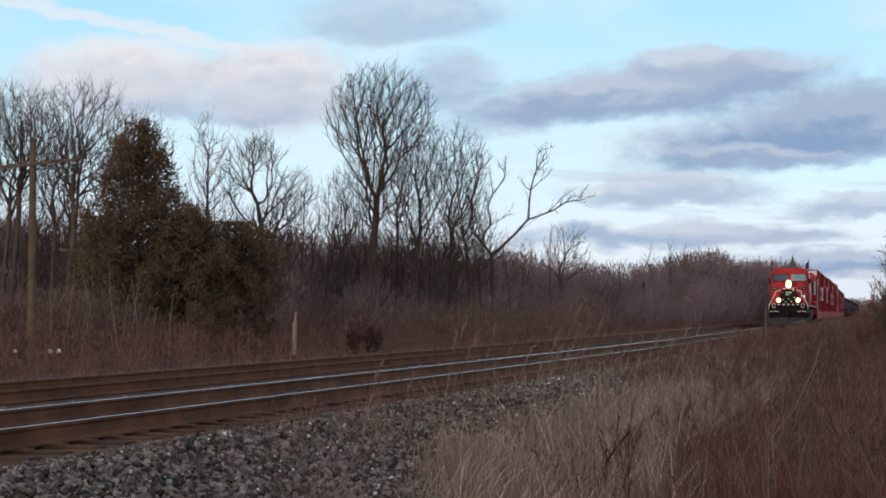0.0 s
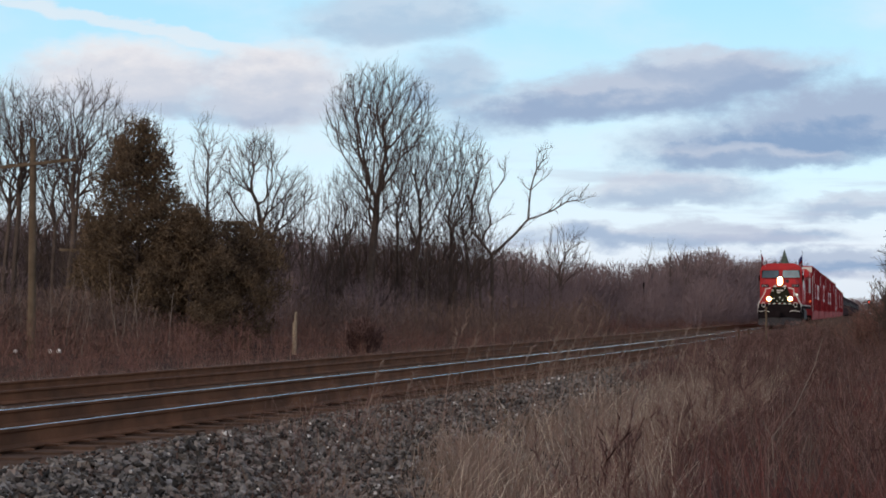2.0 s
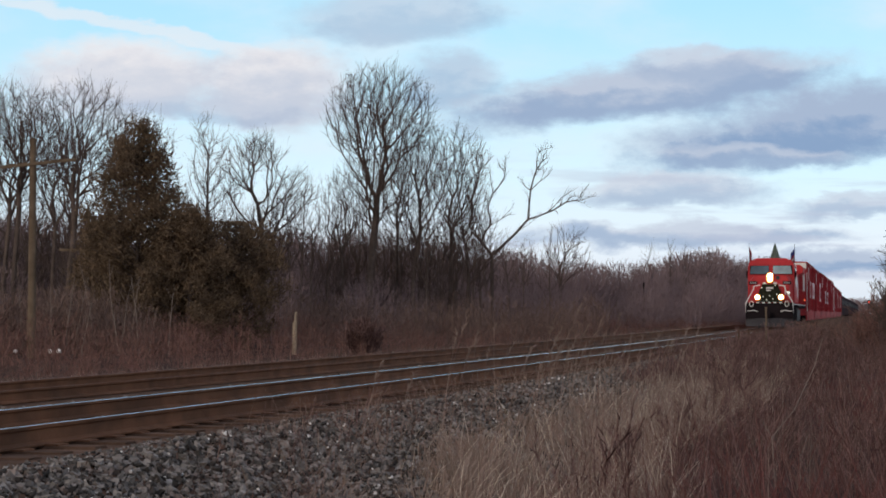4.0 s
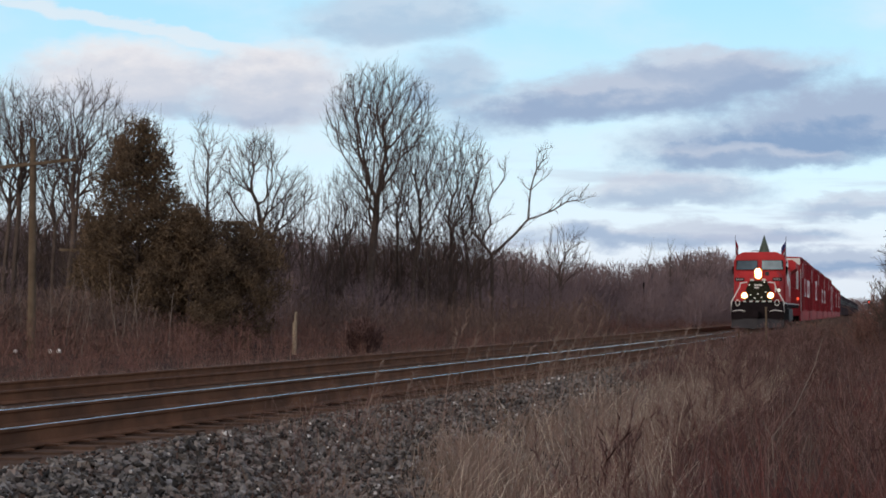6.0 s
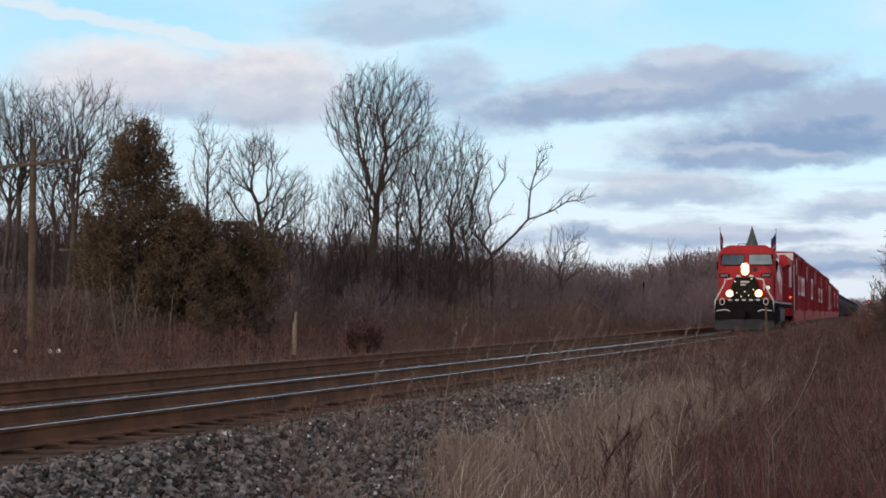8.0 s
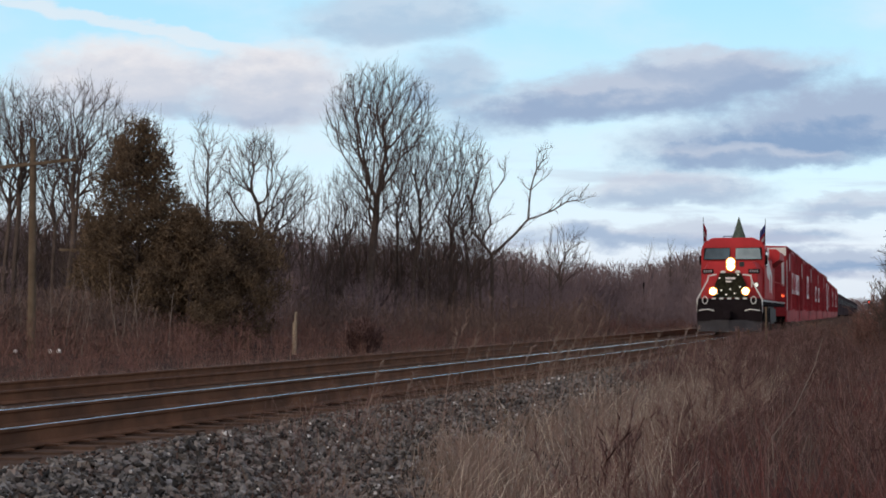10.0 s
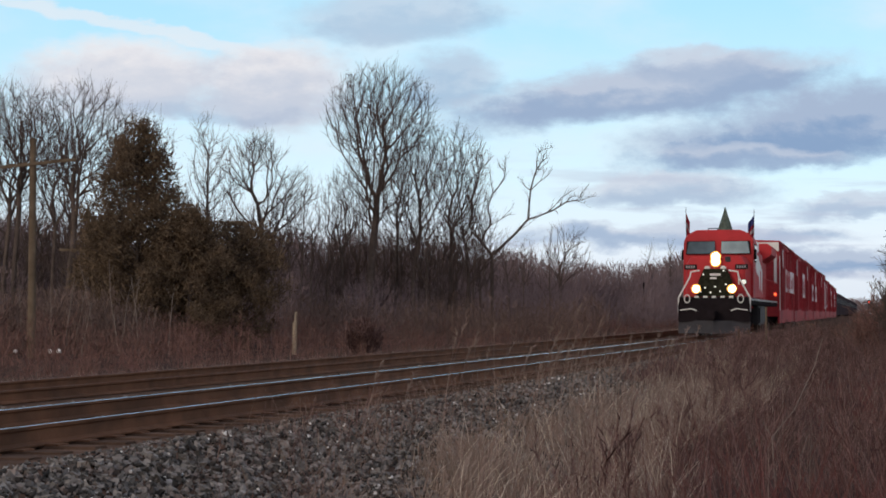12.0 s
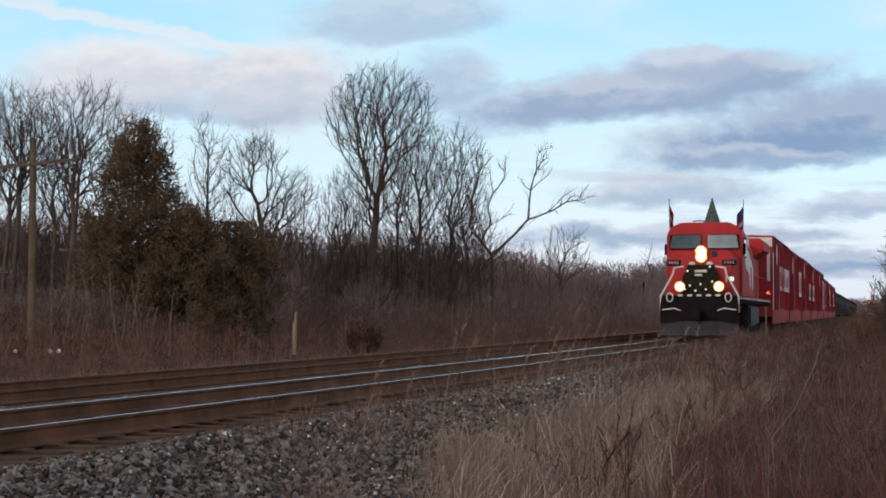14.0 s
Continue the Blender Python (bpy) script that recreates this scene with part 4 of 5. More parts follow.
    for k in range(44):
        x, yy = (rng.uniform(-31, -15), rng.uniform(98, 122)) if k < 26 else (rng.uniform(-12, 4), rng.uniform(124, 145))
        h = rng.uniform(7.0, 10.8)
        crowned("bare_tree", thin, float(x), float(yy), [(0.0, h * 0.58, rng.uniform(1.3, 2.1), h * 0.38, 110)], 400 + k, 0.0105, leader=0.55)
    rng = np.random.default_rng(77)
    for k in range(28):
        y = 92 + 75 * rng.random()
        x, yy = beside(y, rng.uniform(-44, -29))
        h = rng.uniform(7.5, 11.0)
        crowned("bare_tree", thin, float(x), float(yy), [(0.0, h * 0.62, rng.uniform(1.2, 2.0), h * 0.36, int(rng.integers(80, 130)))], 100 + k, 0.0105, leader=0.6)
    cedar("tall shaggy dark brown cedar", -14.9, 84, 11.4, 7.0, 61)
    cedar("rounded bushy dark cedar beside the tall one", -10.4, 86, 6.3, 5.8, 63, True)
    cedar("rounded bushy dark cedar beside the tall one", -12.3, 83.5, 7.0, 5.8, 64)
    cedar("rounded bushy dark cedar beside the tall one", -16.9, 87, 6.8, 4.6, 66)
    x, y = -2.85, 62.0
    bush = thing("bush", "small dense dark brown bush by the rails", "bush", at=pose(x, y, float(ground_z(offset_of(x, y)))))
    rng = np.random.default_rng(9)
    n = 12
    twigs = shrub_shapes(3, 160, kids=(7, 5), stems=7, spread=(0.5, 0.6), min_r=0.005, stem=0.008)
    part("crown", mesh_np("crown", *planted(twigs, rng, rng.normal(0, 0.13, n), rng.normal(0, 0.13, n), np.zeros(n), rng.uniform(1.25, 1.75, n))), M_WEED, bush)
    tree("bare_tree", "tall bare shrub on the near side of the line", 16.5, 62, 4.8, 71, r=0.05, kids=(8, 6, 4), stems=5, lift=0.03, min_r=0.006)
    tree("bare_tree", "dense bare shrub on the near side of the line", 15.75, 60, 3.0, 72, r=0.04, kids=(9, 7, 4), stems=9, lift=0.03, min_r=0.006)


# ---- the train: y runs back from the leading end, x to the near side, z up from the rail ----
TRAIN = []
WHEELS = []
HEADING = -math.degrees(math.atan(SLOPE))


def wheelset(parent, y, r=0.5):
    """Two flanged wheels on an axle, which turn together."""
    bm = bmesh.new()
    tube(bm, [(-0.78, 0, 0), (0.78, 0, 0)], 0.08)
    for s in (-1, 1):
        drum(bm, (s * 0.76, 0, 0), (1, 0, 0), r, 0.13)
        drum(bm, (s * 0.70, 0, 0), (1, 0, 0), r + 0.025, 0.03)
        drum(bm, (s * 0.835, 0, 0), (1, 0, 0), r * 0.4, 0.03, 12)
    for k in range(4):
        box(bm, (0.822, -0.04 + 0.22 * math.cos(k * 1.57), -0.04 + 0.22 * math.sin(k * 1.57)), (0.836, 0.04 + 0.22 * math.cos(k * 1.57), 0.04 + 0.22 * math.sin(k * 1.57)))
    w = part("wheelset", bm, M_STEEL, parent)
    w.location = (0, y, r)
    WHEELS.append((w, y, r))
    return w


def truck(parent, y, axles, r):
    """A side-framed truck with its axles."""
    half = max(abs(a) for a in axles) + 0.45
    bm = bmesh.new()
    for s in (-1, 1):
        x0, x1 = sorted((s * 0.94, s * 1.12))
        box(bm, (x0, y - half, r * 0.85), (x1, y + half, r * 1.45), 0.04)
        for a in axles:
            box(bm, (x0 - 0.01, y + a - 0.16, r * 0.7), (x1 + 0.04, y + a + 0.16, r * 1.3), 0.03)
        for a in axles[:-1]:
            drum(bm, (s * 1.1, y + a + (axles[1] - axles[0]) / 2, r * 1.2), (0, 0, 1), 0.11, 0.35, 12)
    box(bm, (-1.0, y - 0.25, r), (1.0, y + 0.25, r * 1.5), 0.03)
    part("truck_frame", bm, M_BLACK, parent)
    for a in axles:
        wheelset(parent, y + a, r)


def bars(parent, name, rows, mat, x0, width, z, high, count, y, label="", side=False):
    """Plain bars in place of a number."""
    bm = bmesh.new()
    step = width / count
    for k in range(count):
        a = x0 + k * step
        box(bm, (a, y - 0.006, z), (a + step * 0.62, y + 0.006, z + high))
    return part(name, bm, mat, parent, label)


def lamp(parent, name, x, y, z, r, mat, label):
    bm = drum(bmesh.new(), (x, y + 0.06, z), (0, 1, 0), r * 1.25, 0.16)
    housing = part(name, bm, M_BLACK, parent)
    bm = bmesh.new()
    bmesh.ops.create_uvsphere(bm, u_segments=16, v_segments=8, radius=1.0, matrix=Matrix.Translation((x, y - 0.02, z)) @ Matrix.Diagonal((r, 0.05, r, 1)))
    part("lens", bm, mat, housing, label)
    # glowing disc added behind the lens to imitate the lamp's amber halo
    part("bowl", drum(bmesh.new(), (x, y - 0.025, z), (0, 1, 0), r * 1.4, 0.02), M_AMBERGLOW, housing, "added amber ring for the lamp's halo")
    return housing


def flag(parent, x, y, z, stripes, droop):
    """A flag that hangs from its staff in folds."""
    staff = part("flag_staff", tube(bmesh.new(), [(x, y, z), (x + 0.02 * (1 if x > 0 else -1), y, z + 1.25)], 0.014), M_PLOW, parent)
    for k in range(5):
        bm = bmesh.new()
        z0, z1 = z + 0.12 + k * 0.17, z + 0.12 + (k + 1) * 0.17
        n = 7
        V = []
        for i in range(n + 1):
            f = i / n
            dx = droop * f * 0.28
            dy = 0.05 * math.sin(f * 9 + k)
            dz = -0.34 * f
            V.append([bm.verts.new((x + dx + e, y + dy + e * 0.4, zz + dz)) for zz in (z0, z1) for e in (0, 0.012)])
        for a, b in zip(V, V[1:]):
            bm.faces.new((a[0], b[0], b[2], a[2]))
            bm.faces.new((a[1], a[3], b[3], b[1]))
            bm.faces.new((a[2], b[2], b[3], a[3]))
            bm.faces.new((a[0], a[1], b[1], b[0]))
        part("flag_stripe", bm, stripes[k % len(stripes)], staff)


def build_locomotive():
    t = thing("locomotive", "red diesel freight locomotive with lit headlights and holiday decorations", "locomotive")
    # frame and walkway
    part("frame", blocks(((-1.48, 0.55, 1.32), (1.48, 21.7, 1.62)), bevel=0.03), M_BLACK, t)
    for s in (-1, 1):
        x = sorted((s * 1.485, s * 1.50))
        for k in range(26):
            part("edge_mark", blocks(((x[0], 0.9 + k * 0.8, 1.52), (x[1], 1.2 + k * 0.8, 1.60))), M_WHITE, t, "white reflective edge mark")
    part("pilot", extruded([(-1.5, 0.62), (1.5, 0.62), (1.5, 1.30), (1.42, 1.66), (-1.42, 1.66), (-1.5, 1.30)], 0.22, 0.6), M_BLACK, t, "black pilot plate")
    bm = bmesh.new()
    rows = []
    for x, y in ((-1.5, 0.30), (-0.75, 0.10), (0, -0.12), (0.75, 0.10), (1.5, 0.30)):
        rows.append([bm.verts.new(p) for p in ((x, y - 0.12, 0.12), (x, y, 0.40), (x, y + 0.10, 0.66), (x, y + 0.2, 0.66), (x, y + 0.05, 0.12))])
    for a, b in zip(rows, rows[1:]):
        for k in range(5):
            bm.faces.new((a[k], b[k], b[(k + 1) % 5], a[(k + 1) % 5]))
    bm.faces.new(rows[0]), bm.faces.new(rows[-1][::-1])
    bmesh.ops.recalc_face_normals(bm, faces=bm.faces)
    part("snow_plow", bm, M_PLOW, t, "dusty grey plough")
    bm = blocks(((-0.16, -0.35, 0.78), (0.16, 0.3, 1.06)), ((-0.22, -0.55, 0.72), (0.10, -0.3, 1.10)), bevel=0.03)
    part("coupler", bm, M_BLACK, t)
    # steps at the corners
    for s in (-1, 1):
        bm = bmesh.new()
        for k in range(4):
            x0, x1 = sorted((s * 1.05, s * 1.5))
            box(bm, (x0, 0.55, 0.45 + 0.3 * k), (x1, 0.95, 0.49 + 0.3 * k))
        box(bm, (min(s * 1.05, s * 1.08), 0.55, 0.4), (max(s * 1.05, s * 1.08), 0.95, 1.4))
        part("steps", bm, M_BLACK, t)
        part("handrail", tube(bmesh.new(), [(s * 1.49, 0.35, 1.02), (s * 1.5, 0.35, 1.62), (s * 1.02, 0.42, 2.50), (s * 0.98, 0.45, 2.72), (s * 0.62, 0.48, 2.78)], 0.035), M_WHITE, t, "white handrail")
        part("step_rail", tube(bmesh.new(), [(s * 1.4, 0.16, 1.10), (s * 0.95, 0.14, 1.16), (s * 0.72, 0.14, 1.08)], 0.025), M_WHITE, t)
        bm = bmesh.new()
        ring = [(s * 1.12 + 0.12 * math.cos(a), 0.15, 1.58 + 0.17 * math.sin(a)) for a in np.linspace(0, 2 * math.pi, 13)]
        part("hose_ring", tube(bm, ring, 0.022, 6), M_WHITE, t)
    for x in (-0.72, -0.36, 0, 0.36, 0.72):
        part("front_mark", blocks(((x - 0.09, 0.19, 1.62), (x + 0.09, 0.23, 1.70))), M_WHITE, t)
    # nose and cab
    nose = extruded([(-1.42, 1.62), (1.42, 1.62), (1.42, 3.05), (1.2, 3.42), (-1.2, 3.42), (-1.42, 3.05)], 1.15, 2.5)
    for v in nose.verts:
        if v.co.y < 2:
            v.co.x *= 0.86
            v.co.y += 0.12 * (v.co.z - 1.6)
    bmesh.ops.bevel(nose, geom=[e for e in nose.edges if e.calc_length() > 0.3], offset=0.06, segments=2, affect="EDGES")
    part("nose", nose, M_RED, t)
    cab = extruded([(-1.5, 1.64), (1.5, 1.64), (1.5, 4.08), (1.36, 4.40), (0.95, 4.60), (-0.95, 4.60), (-1.36, 4.40), (-1.5, 4.08)], 2.3, 4.9)
    for v in cab.verts:
        if v.co.y < 3:
            v.co.y += 0.26 * max(0.0, v.co.z - 3.3)
    bmesh.ops.bevel(cab, geom=list(cab.edges), offset=0.04, segments=2, affect="EDGES")
    part("cab", cab, M_RED, t)
    for x0, x1 in ((-1.36, -0.14), (0.14, 1.36)):
        fr = extruded([(x0 - 0.03, 3.53), (x1 + 0.03, 3.53), (x1 + 0.0, 4.11), (x0 - 0.0, 4.11)], 2.33, 2.37)
        gl = extruded([(x0, 3.56), (x1, 3.56), (x1 - (0.1 if x1 > 0.2 else 0), 4.08), (x0 + (0.1 if x0 < -0.2 else 0), 4.08)], 2.30, 2.335)
        for bm in (fr, gl):
            for v in bm.verts:
                v.co.y += 0.26 * max(0.0, v.co.z - 3.3) - 0.05
        f = part("windscreen", fr, M_BLACK, t)
        part("pane", gl, M_GLASS if x0 > 0 else M_DARKREFLECT, f, "sky-reflecting glass" if x0 > 0 else "glass with a dark reflection in its colour")
    for s in (-1, 1):
        x = sorted((s * 1.495, s * 1.52))
        w = part("side_window", blocks(((x[0], 3.1, 3.2), (x[1], 4.3, 4.0)), bevel=0.02), M_BLACK, t)
        x = sorted((s * 1.515, s * 1.53))
        part("pane", blocks(((x[0], 3.18, 3.27), (x[1], 3.68, 3.93)), ((x[0], 3.74, 3.27), (x[1], 4.22, 3.93))), M_GLASS, w)
        x = sorted((s * 1.5, s * 1.62))
        part("mirror", blocks(((x[0], 2.75, 3.3), (x[1], 2.80, 3.75)), bevel=0.02), M_BLACK, t)
        board = part("number_board", blocks(((s * 1.08 - 0.27, 1.28, 2.84), (s * 1.08 + 0.27, 1.36, 3.06)), bevel=0.015), M_BLACK, t)
        bars(board, "number_bars", 1, M_FLAGWHITE, s * 1.08 - 0.2, 0.42, 2.90, 0.11, 4, 1.275)
    # decorated nose front
    part("garland_panel", extruded([(-0.82, 1.68), (0.82, 1.68), (0.70, 2.35), (0.48, 2.86), (-0.48, 2.86), (-0.70, 2.35)], 0.85, 1.16), M_GARLAND, t, "dark green garland panel")
    part("badge", blocks(((-0.22, 0.835, 2.56), (0.24, 0.852, 2.66)), ((-0.22, 0.835, 2.42), (0.06, 0.852, 2.50))), M_WHITE, t, "plain white badge shapes")
    for k, (x, z) in enumerate(((-0.5, 2.62), (-0.42, 2.05), (0.45, 2.2), (0.36, 2.78), (-0.62, 1.9), (0.62, 1.86), (0.0, 2.1), (0.2, 1.9), (-0.2, 1.85))):
        bm = bmesh.new()
        bmesh.ops.create_icosphere(bm, subdivisions=1, radius=0.045, matrix=Matrix.Translation((x, 0.84, z)))
        part("bulb", bm, M_BULB, t)
    for s in (-0.34, 0.34):
        part("bow", blocks(((s - 0.12, 0.9, 2.80), (s + 0.12, 1.0, 2.98)), bevel=0.04), M_WHITE, t)
    part("headlight_box", blocks(((-0.24, 1.2, 3.02), (0.24, 1.5, 3.56)), bevel=0.04), M_RED, t)
    # both lenses are widened until they merge, to imitate bloom
    lamp(t, "headlight", 0, 1.16, 3.385, 0.165, M_LAMP, "lit headlight")
    lamp(t, "headlight", 0, 1.16, 3.175, 0.165, M_LAMP, "lit headlight")
    part("bell_box", blocks(((0.38, 1.3, 3.16), (0.62, 1.5, 3.40)), bevel=0.03), M_PLOW, t)
    for s in (-0.75, 0.75):
        lamp(t, "ditch_light", s, 0.32, 2.0, 0.145, M_DITCH, "lit amber-white ditch light")
    bell = part("marker_lamp", drum(bmesh.new(), (1.18, 1.16, 2.30), (0, 1, 0), 0.13, 0.16), M_PLOW, t)
    part("lens", drum(bmesh.new(), (1.18, 1.07, 2.30), (0, 1, 0), 0.10, 0.03), M_BULB, bell, "pale marker lens")
    part("lamp_post", tube(bmesh.new(), [(0.98, 1.05, 2.2), (0.98, 1.05, 2.6)], 0.03), M_WHITE, t)
    # roof decorations
    part("roof_rail", tube(bmesh.new(), [(-0.5, 3.4, 4.6), (-0.5, 3.4, 4.70), (-0.1, 3.4, 4.70), (-0.1, 3.4, 4.6)], 0.02), M_BLACK, t)
    bm = bmesh.new()
    for k in range(6):
        drum(bm, (0.20, 3.8, 4.66 + 0.18 * k), (0, 0, 1), 0.36 - 0.058 * k, 0.19, 14, max(0.015, 0.29 - 0.056 * k))
    part("roof_tree", bm, M_GREENTREE, t, "small green tinsel tree")
    flag(t, -1.42, 2.9, 4.35, (M_FLAGRED, M_FLAGRED, M_FLAGWHITE, M_FLAGRED, M_FLAGRED), 0.5)
    flag(t, 1.50, 2.9, 4.25, (M_FLAGRED, M_FLAGWHITE, M_FLAGRED, M_FLAGBLUE, M_FLAGBLUE), -0.9)
    # hood
    part("hood", extruded([(-0.95, 1.64), (0.95, 1.64), (0.95, 4.05), (0.70, 4.35), (-0.70, 4.35), (-0.95, 4.05)], 4.9, 16.2), M_RED, t)
    part("radiator_hood", extruded([(-0.95, 1.64), (0.95, 1.64), (0.95, 3.6), (1.5, 3.95), (1.5, 4.35), (1.3, 4.52), (-1.3, 4.52), (-1.5, 4.35), (-1.5, 3.95), (-0.95, 3.6)], 16.2, 20.8), M_RED, t)
    for k in range(9):
        part("hood_door", blocks(((0.945, 5.3 + k * 1.18, 1.9), (0.975, 6.35 + k * 1.18, 3.7)), bevel=0.008), M_RED, t)
    part("side_cabinet", blocks(((0.9, 4.92, 1.64), (1.48, 9.2, 3.72)), bevel=0.05), M_RED, t)
    part("air_unit", blocks(((0.95, 5.3, 3.72), (1.46, 6.9, 4.22)), bevel=0.04), M_WHITE, t, "white roof unit")
    for outline in ([(3.6, 3.6), (4.88, 3.75), (4.88, 2.7), (4.1, 2.9)], [(4.95, 3.62), (6.4, 3.5), (6.6, 2.6), (4.95, 2.75)], [(6.45, 3.4), (7.1, 3.3), (7.2, 1.95), (6.7, 2.2)], [(7.15, 3.25), (7.9, 3.15), (7.9, 2.9), (7.15, 2.95)], [(7.95, 3.1), (8.8, 2.9), (8.6, 1.9), (8.1, 2.1)]):
        bm = bmesh.new()
        base = 1.502 if outline[0][0] < 4.9 else 1.482
        inner, outer = ([bm.verts.new((x, y, z)) for y, z in outline] for x in (base, base + 0.008))
        bm.faces.new(outer)
        for i in range(len(outline)):
            j = (i + 1) % len(outline)
            bm.faces.new((inner[i], inner[j], outer[j], outer[i]))
        bmesh.ops.recalc_face_normals(bm, faces=bm.faces)
        part("side_emblem", bm, M_WHITE, t, "plain white emblem shape")
    part("exhaust_stack", blocks(((-0.4, 9.0, 4.34), (0.4, 10.0, 4.50)), bevel=0.04), M_BLACK, t)
    for s in (-1, 1):
        bm = bmesh.new()
        for k in range(13):
            y = 5.2 + k * 1.28
            tube(bm, [(s * 1.47, y, 1.62), (s * 1.47, y, 2.62)], 0.018, 6)
        tube(bm, [(s * 1.47, 5.2, 2.62), (s * 1.47, 20.6, 2.62)], 0.02, 6)
        part("side_rail", bm, M_RED, t)
        x = sorted((s * 1.0, s * 1.42))
        part("fuel_tank", blocks(((x[0], 8.2, 0.42), (x[1], 13.6, 1.32)), bevel=0.1), M_PLOW, t)
    for y, c in ((20.9, M_REDLAMP), (20.3, M_AMBERGLOW)):
        bm = bmesh.new()
        bmesh.ops.create_uvsphere(bm, u_segments=12, v_segments=8, radius=0.09 if y > 20.5 else 0.05, matrix=Matrix.Translation((1.42, y, 1.98)))
        part("side_lamp", bm, c, t, "small lit marker")
    truck(t, 4.2, (-2.0, 0.0, 2.0), 0.53)
    truck(t, 17.6, (-2.0, 0.0, 2.0), 0.53)
    TRAIN.append((t, 0.0))


def build_boxcar(start, panel, high, end_white):
    """A ribbed boxcar. panel: the banner's start, length, foot and top."""
    L = 17.4
    t = thing("boxcar", "red ribbed boxcar with faded white banner" + (" and white end" if end_white else ""), "boxcar", "cars of the train")
    y0 = 0.55
    part("underframe", blocks(((-0.5, y0 - 0.4, 0.85), (0.5, y0 + L + 0.4, 1.12)), ((-1.35, y0 + 0.3, 0.62), (1.35, y0 + L - 0.3, 0.82))), M_BLACK, t)
    part("body", extruded([(-1.53, 0.80), (1.53, 0.80), (1.53, high - 0.12), (-1.53, high - 0.12)], y0, y0 + L), M_CAR_RED, t)
    for s in (-1, 1):
        x = sorted((s * 1.44, s * 1.525))
        part("side_sill", blocks(((x[0], y0 + 0.1, 0.42), (x[1], y0 + L - 0.1, 0.81))), M_CAR_RED, t)
    part("roof", extruded([(-1.6, high - 0.13), (1.6, high - 0.13), (1.58, high - 0.06), (0, high), (-1.58, high - 0.06)], y0 - 0.05, y0 + L + 0.05), M_CAR_RED, t)
    for s in (-1, 1):
        for k in range(15):
            y = y0 + 0.2 + k * (L - 0.4) / 14
            if 5 <= k <= 8:
                continue
            x = sorted((s * 1.53, s * 1.575))
            part("rib", blocks(((x[0], y - 0.05, 1.15), (x[1], y + 0.05, high - 0.16))), M_CAR_RED, t)
        x = sorted((s * 1.535, s * 1.60))
        d = part("door", blocks(((x[0], y0 + 6.9, 1.2), (x[1], y0 + 10.2, high - 0.3)), bevel=0.02), M_CAR_RED, t)
        bm = bmesh.new()
        for k in range(4):
            tube(bm, [(s * 1.62, y0 + 7.2 + k * 0.9, 1.25), (s * 1.62, y0 + 7.2 + k * 0.9, high - 0.4)], 0.02, 6)
        part("lock_rod", bm, M_CAR_RED, d)
        x = sorted((s * 1.60, s * 1.612))
        a, ln, z0, z1 = panel
        part("banner", blocks(((x[0], y0 + a, z0), (x[1], y0 + a + ln, z1))), M_BANNER, t, "faded white and red banner")
        part("banner_strip", blocks(((x[0], y0 + 2.2, high - 1.5), (x[1], y0 + 3.0, high - 0.45))), M_BANNER, t)
        for k in range(5):
            xx = sorted((s * 1.612, s * 1.616))
            w = ln / 6.5
            bm = blocks(( (xx[0], y0 + a + 0.3 + k * w * 1.25, z0 + 0.25), (xx[1], y0 + a + 0.3 + k * w * 1.25 + w * 0.7, z1 - 0.3 - 0.2 * (k % 2))))
            part("banner_mark", bm, M_CAR_RED, t, "plain red banner shape")
        part("corner_post", blocks(((x[0] - 0.06, y0 + 0.02, 1.15), (x[1] - 0.03, y0 + 0.14, high - 0.9))), M_WHITE if end_white else M_CAR_RED, t)
        bm = bmesh.new()
        for yy in (0.22, 0.75):
            tube(bm, [(s * 1.62, y0 + yy, 1.15), (s * 1.62, y0 + yy, 4.2)], 0.016, 6)
        ladder = part("ladder", bm, M_CAR_RED, t)
        for k in range(8):
            part("rung", tube(bmesh.new(), [(s * 1.62, y0 + 0.22, 1.25 + k * 0.42), (s * 1.62, y0 + 0.75, 1.25 + k * 0.42)], 0.014, 6), M_CAR_RED, ladder)
    bm = bmesh.new()
    for k in range(9):
        box(bm, (-1.4, y0 - 0.05, 1.4 + k * 0.38), (1.4, y0 + 0.0, 1.52 + k * 0.38), 0.02)
    part("end_ribs", bm, M_CAR_RED, t)
    if end_white:
        part("end_panel", blocks(((-1.5, y0 - 0.07, high - 0.62), (1.52, y0 - 0.02, high - 0.14))), M_WHITE, t, "white end panel")
        part("end_strip", blocks(((1.25, y0 - 0.07, 2.6), (1.4, y0 - 0.055, high - 0.8))), M_WHITE, t)
    truck(t, y0 + 2.1, (-0.85, 0.85), 0.45)
    truck(t, y0 + L - 2.1, (-0.85, 0.85), 0.45)
    TRAIN.append((t, start))
    return t


